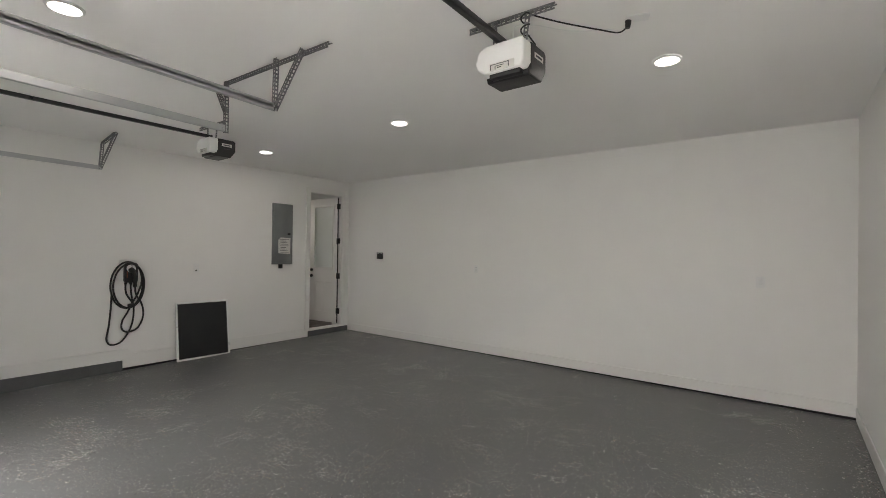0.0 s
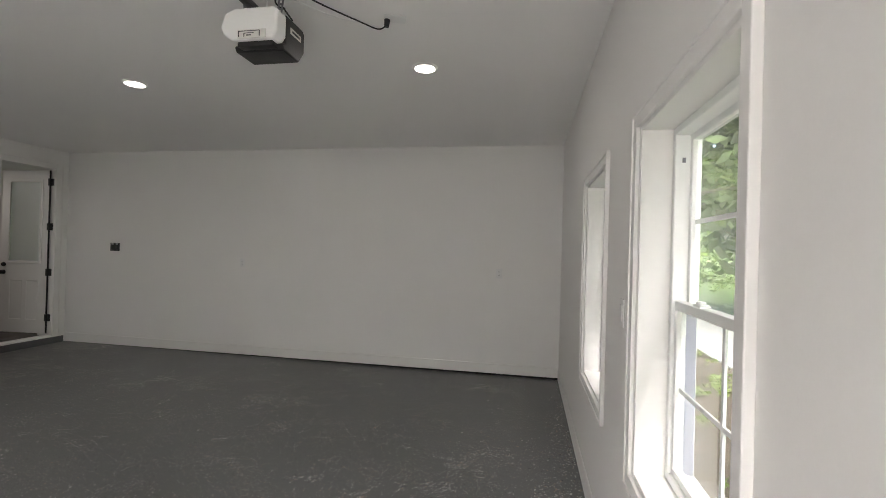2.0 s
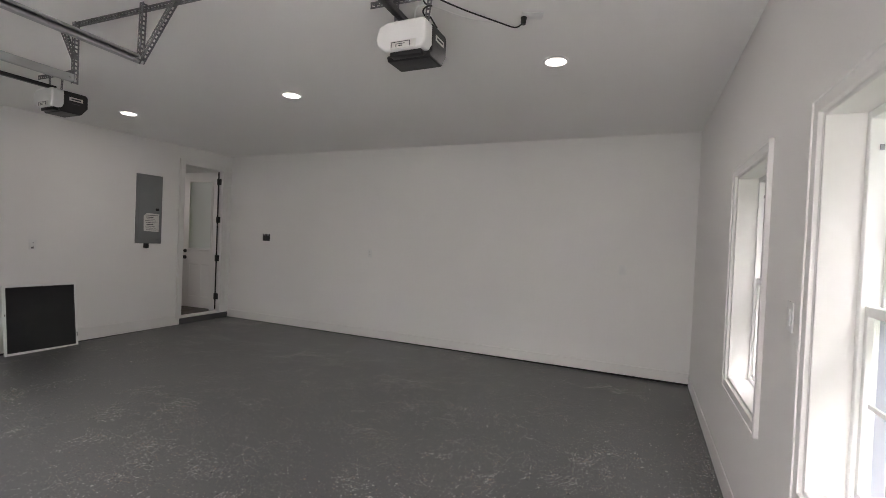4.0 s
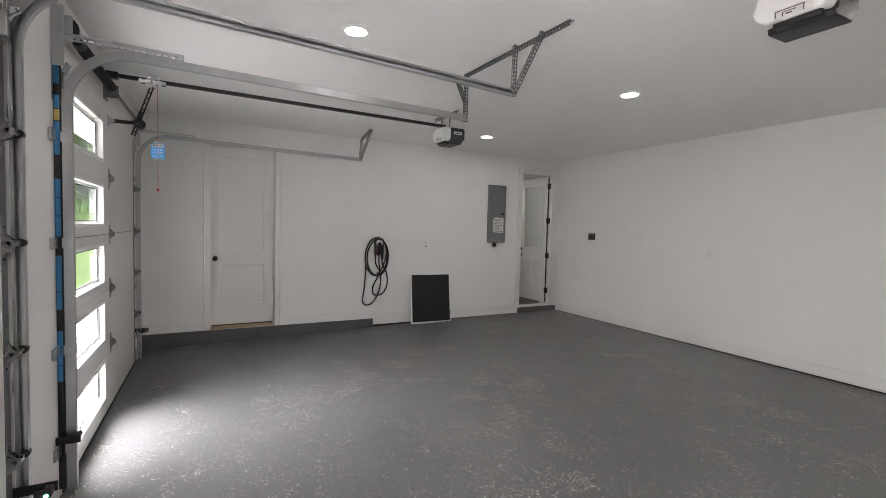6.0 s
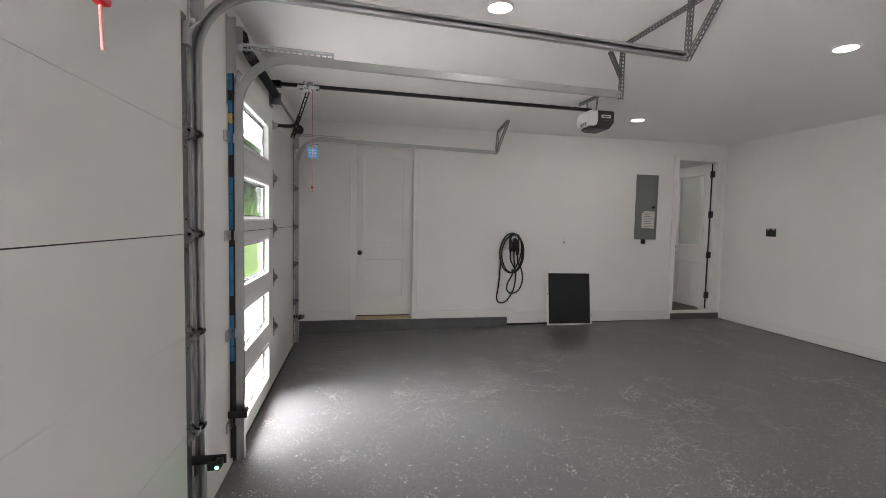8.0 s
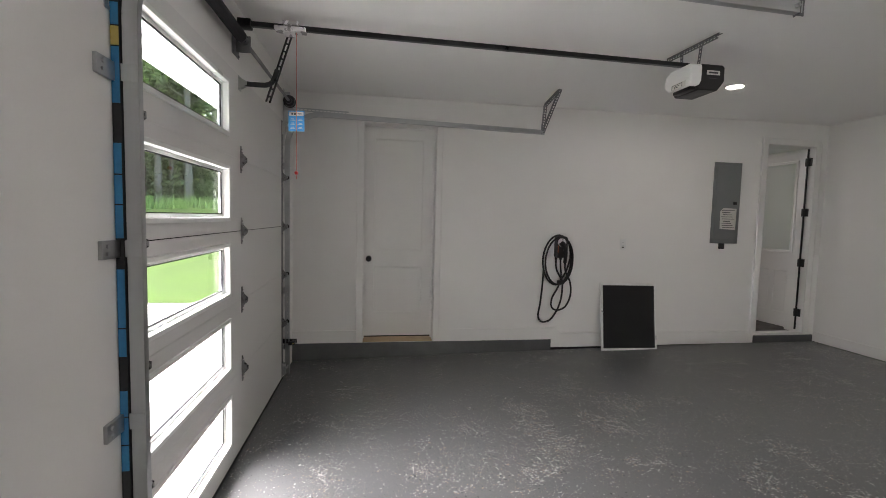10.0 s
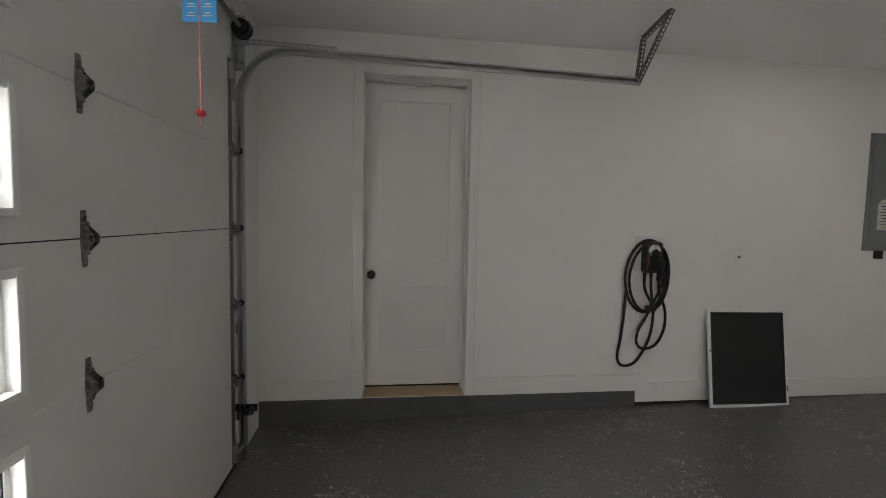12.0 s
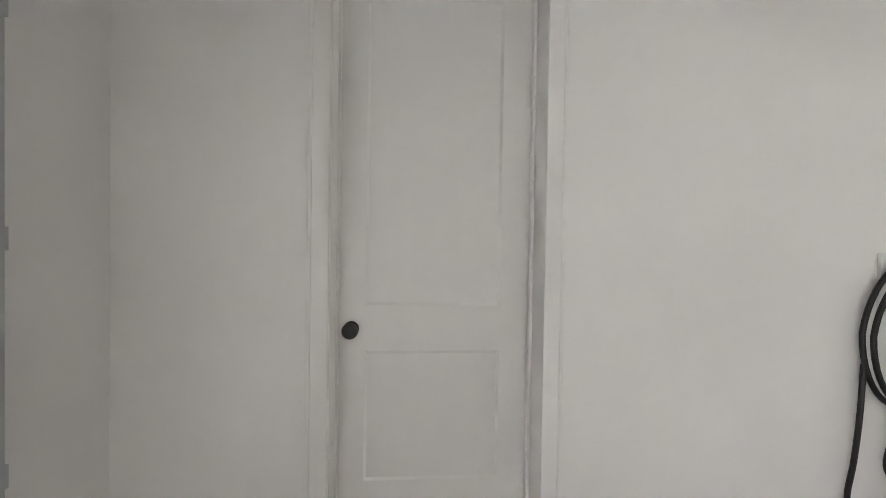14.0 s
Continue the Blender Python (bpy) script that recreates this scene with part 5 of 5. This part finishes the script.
for y0, y1, z0, z1 in ((-w2 + 0.026, -w2 + 0.034, 0.03, hh - 0.03), (w2 - 0.034, w2 - 0.026, 0.03, hh - 0.03), (-w2 + 0.034, w2 - 0.034, 0.026, 0.034), (-w2 + 0.034, w2 - 0.034, hh - 0.034, hh - 0.026)):
    obox(bm, lean @ Matrix.Translation((0.006, (y0 + y1) / 2, (z0 + z1) / 2)), 0.008, y1 - y0, z1 - z0)
part("spline", bm, M_BLACK, t, "black spline", smooth=False)
for y, z in ((-w2 + 0.012, hh * 0.58), (w2 - 0.012, hh * 0.2), (w2 - 0.012, hh * 0.17)):
    part("clip", obox(B(), lean @ Matrix.Translation((0.010, y, z)), 0.006, 0.008, 0.022), M_DULL, t)

# ---- outdoors ----
def ground_z(x, y):
    k = min(1.0, max(0.0, (-x - 9.8) / 24.0))
    far = min(1.0, max(0.0, (-y - 14.0) / 24.0))
    return -0.08 + 2.4 * k + 1.6 * far * (1 - k)


bm = B()
gx = [-900, -300, -120, -70, *[-56 + 2.5 * i for i in range(23)], 4, 10, 20, 40, 90, 300, 900]
gy = [-900, -300, -120, -70, *[-50 + 3.0 * i for i in range(22)], 22, 32, 45, 90, 300, 900]
vs = [[bm.verts.new((x, y, ground_z(x, y) - (0.12 if XL - 3 < x < XR and -0.8 < y < YB + 1 else 0))) for y in gy] for x in gx]
for i in range(len(gx) - 1):
    for j in range(len(gy) - 1):
        bm.faces.new((vs[i][j], vs[i + 1][j], vs[i + 1][j + 1], vs[i][j + 1]))
structure("ground", bm, M_LAWN, "mown green lawn rising to the woods", smooth=True)
bm = B()
box(bm, -10.4, 4.0, -9.0, WALL_S - 0.12, -0.2, -0.022, 0.01)
structure("driveway", bm, M_CONC, "pale sunlit concrete driveway before the garage")
structure("pavement", box(B(), 3.3, 7.5, 7.6, 13.5, -0.2, -0.05, 0.01), M_PATH, "pale concrete path beyond the flower bed")
structure("flower_bed", box(B(), XR + 0.2, 3.2, 0.5, 13.0, -0.2, -0.03, 0.01), M_MULCH, "brown mulched bed along the house wall")
bm = B()
box(bm, XL - 3, XR + 0.55, WALL_S - 0.62, WALL_S - 0.171, 2.60, 2.64)
for i in range(5):
    box(bm, XL - 3, XR + 0.55, WALL_S - 0.60 + i * 0.085, WALL_S - 0.592 + i * 0.085, 2.594, 2.60)
structure("soffit", bm, M_SIDING, "white grooved soffit under the eaves")
bm = box(B(), XL - 3, XR + 0.6, WALL_S - 0.66, WALL_S - 0.62, 2.56, 2.78)
structure("fascia", bm, M_SIDING, "white fascia board")
bm = B()
prism(bm, [(WALL_S - 0.7, 2.78), (2.5, 4.6), (YB + 0.9, 2.78)], XL - 3.2, XR + 0.7, Matrix(((0, 1, 0, 0), (1, 0, 0, 0), (0, 0, 1, 0.24), (0, 0, 0, 1))))
structure("roof", bm, M_CURB, "dark pitched roof over the garage")


def leaf_cloud(bm, rng, centre, radius, n, size):
    """Small leaf sprays in an uneven clump."""
    for _ in range(n):
        d = Vector((rng.gauss(0, 1), rng.gauss(0, 1), rng.gauss(0, 1))).normalized() * (rng.random() ** 0.4)
        p = Vector(centre) + Vector((d.x * radius[0], d.y * radius[1], d.z * radius[2]))
        s = size * (0.6 + 0.8 * rng.random())
        u = Vector((rng.gauss(0, 1), rng.gauss(0, 1), rng.gauss(0, 0.6))).normalized()
        v = u.cross(Vector((rng.gauss(0, 1), rng.gauss(0, 1), rng.gauss(0, 1)))).normalized()
        q = [p - u * s, p - v * s * 0.45 + u * s * 0.1, p + u * s, p + v * s * 0.5]
        bm.faces.new([bm.verts.new(a) for a in q])
    return bm


def tree(seed, height, leaf_mat, low, label):
    rng = random.Random(seed)
    t = thing("tree", (0, 0, 0), label, "tree", "trees at the edge of the woods")
    bm = B()
    lean_x, lean_y = rng.uniform(-0.6, 0.6), rng.uniform(-0.6, 0.6)
    trunk = smooth_path([(0, 0, -0.4), (lean_x * 0.2, lean_y * 0.1, height * 0.3), (lean_x * 0.5, lean_y * 0.6, height * 0.6), (lean_x, lean_y, height * 0.92)], 4)
    r0 = 0.11 + height * 0.007
    for i in range(len(trunk) - 1):
        a, b = i / len(trunk), (i + 1) / len(trunk)
        rod(bm, trunk[i], trunk[i + 1], r0 * (1 - 0.8 * a), 8, r0 * (1 - 0.8 * b))
    tips = []
    for i in range(15):
        k = low + (0.95 - low) * i / 15 + rng.uniform(0, 0.04)
        p = Vector((lean_x * k, lean_y * k, height * k))
        a = i * 2.4 + rng.uniform(-0.4, 0.4)
        ln = height * (0.10 + 0.13 * math.sin(math.pi * min(1, (k - low) / (1 - low) + 0.2))) * rng.uniform(0.6, 1.2)
        q = p + Vector((math.cos(a) * ln, math.sin(a) * ln, ln * rng.uniform(0.1, 0.6)))
        rod(bm, p, q, 0.05 * (1.2 - k), 6, 0.012)
        tips += [q, p.lerp(q, 0.6)]
    part("trunk", bm, M_BARK, t)
    bm = B()
    for q in tips:
        leaf_cloud(bm, rng, q, (rng.uniform(0.7, 1.5), rng.uniform(0.7, 1.5), rng.uniform(0.4, 0.9)), 110, 0.15)
    leaf_cloud(bm, rng, (lean_x, lean_y, height * 0.93), (0.9, 0.9, 1.1), 140, 0.15)
    part("crown", bm, leaf_mat, t, smooth=False)
    return t


KINDS = [tree(11, 15.0, M_LEAF, 0.30, "tall leafy tree with a pale bare trunk"), tree(12, 17.0, M_LEAF2, 0.42, "tall slender tree with light green leaves"), tree(13, 12.0, M_LEAF, 0.2, "dense dark green leafy woodland tree"), tree(14, 6.0, M_LEAF2, 0.08, "young light green tree, leafy to the ground")]
rng = random.Random(5)
spots = []
for row, (dist, n) in enumerate(((33, 13), (37, 15), (42, 17))):
    for i in range(n):
        a = radians(6 + 84 * (i + rng.uniform(0.1, 0.9)) / n)
        r = dist + rng.uniform(-2, 2)
        spots.append((-r * math.cos(a) - 1, -r * math.sin(a), row))
# side trees; those out of view to the south-east only block light at the windows
for i in range(24):
    a, d = radians(-50 + 136 * (i + 0.5) / 24), (9.5, 12.5, 17)[i % 3] + rng.uniform(-1.5, 1.5)
    spots.append((d * math.cos(a), d * math.sin(a), i % 2))
for i in range(11):
    a, d = radians(7 + 34 * (i + rng.uniform(0.2, 0.8)) / 11), 33 + rng.uniform(-2, 5)
    spots.append((-d * math.cos(a) - 1, -d * math.sin(a), 9))
used = set()
for x, y, row in spots:
    k = rng.choice((0, 1, 2, 3, 0) if row == 0 else (0, 1, 2, 2))
    m = pose(x, y, ground_z(x, y), 0, 0, rng.uniform(0, 360))
    if row == 9:
        k, m = rng.choice((0, 1)), m @ Matrix.Scale(1.25, 4)
    if k not in used:
        used.add(k)
        KINDS[k].matrix_basis = m
    else:
        copy_thing(KINDS[k], m)
for k, ob in enumerate(KINDS):
    if k not in used:
        ob.matrix_basis = pose(-36, -20 - 3 * k, ground_z(-36, -20))


def thicket(name, mat, label, rows, n, size, tall):
    bm = B()
    r = random.Random(name)
    for i in range(n):
        a, d = radians(r.uniform(2, 92)), r.uniform(*rows)
        x, y = -d * math.cos(a) - 1, -d * math.sin(a)
        if i % 4 == 3:
            # the same woods go on beyond the side lawn
            a, d = radians(r.uniform(34, 88)), d - 8
            x, y = d * math.cos(a), d * math.sin(a)
        h = tall * r.uniform(0.3, 1.0)
        leaf_cloud(bm, r, (x, y, ground_z(x, y) + h * 0.5), (h * 0.7, h * 0.7, h * 0.6), 46, size)
    return tagged(new(name, finish(name, bm, mat)), label, name, kind="stuff")


thicket("undergrowth", M_LEAF, "dense green undergrowth at the edge of the woods", (33, 40), 420, 0.14, 2.8)
thicket("far_woods", M_LEAF, "dark green depth of the woods", (44, 52), 1150, 0.42, 12.0)
# the side lawn ends at nearer woods; their unseen southern part is added to shade the windows
bm, r = B(), random.Random(8)
for i in range(720):
    a, d = radians(r.uniform(-48, 84)), r.uniform(12, 18)
    h = 14.5 * r.uniform(0.12, 1.0)
    leaf_cloud(bm, r, (d * math.cos(a), d * math.sin(a), h), (1.6, 1.6, 1.2), 60, 0.26)
tagged(new("side_woods", finish("side_woods", bm, M_LEAF)), "dense green woods beyond the side bed, with an unseen part shading the windows", "woods", kind="stuff")
bm = B()
r = random.Random(3)
for _ in range(7000):
    a, d = radians(r.uniform(4, 90)), r.uniform(28.5, 32)
    x, y = -d * math.cos(a) - 1, -d * math.sin(a)
    z, h, w = ground_z(x, y), r.uniform(0.25, 0.75), r.uniform(0.02, 0.05)
    b = r.uniform(0, math.pi)
    u = Vector((math.cos(b) * w, math.sin(b) * w, 0))
    p, tip = Vector((x, y, z - 0.05)), Vector((x + r.uniform(-0.2, 0.2), y + r.uniform(-0.2, 0.2), z + h))
    bm.faces.new([bm.verts.new(p - u), bm.verts.new(p + u), bm.verts.new(tip)])
tagged(new("tall_grass", finish("tall_grass", bm, M_GRASS)), "bright green tall grass before the trees", "grass", kind="stuff")
bm = B()
for _ in range(160):
    x, y = r.uniform(1.0, 3.1), r.uniform(1.5, 9)
    leaf_cloud(bm, r, (x, y, 0.04), (0.10, 0.10, 0.07), 14, 0.035)
tagged(new("ground_cover", finish("ground_cover", bm, M_LEAF2)), "scattered green plants in the mulch", "plants", kind="stuff")
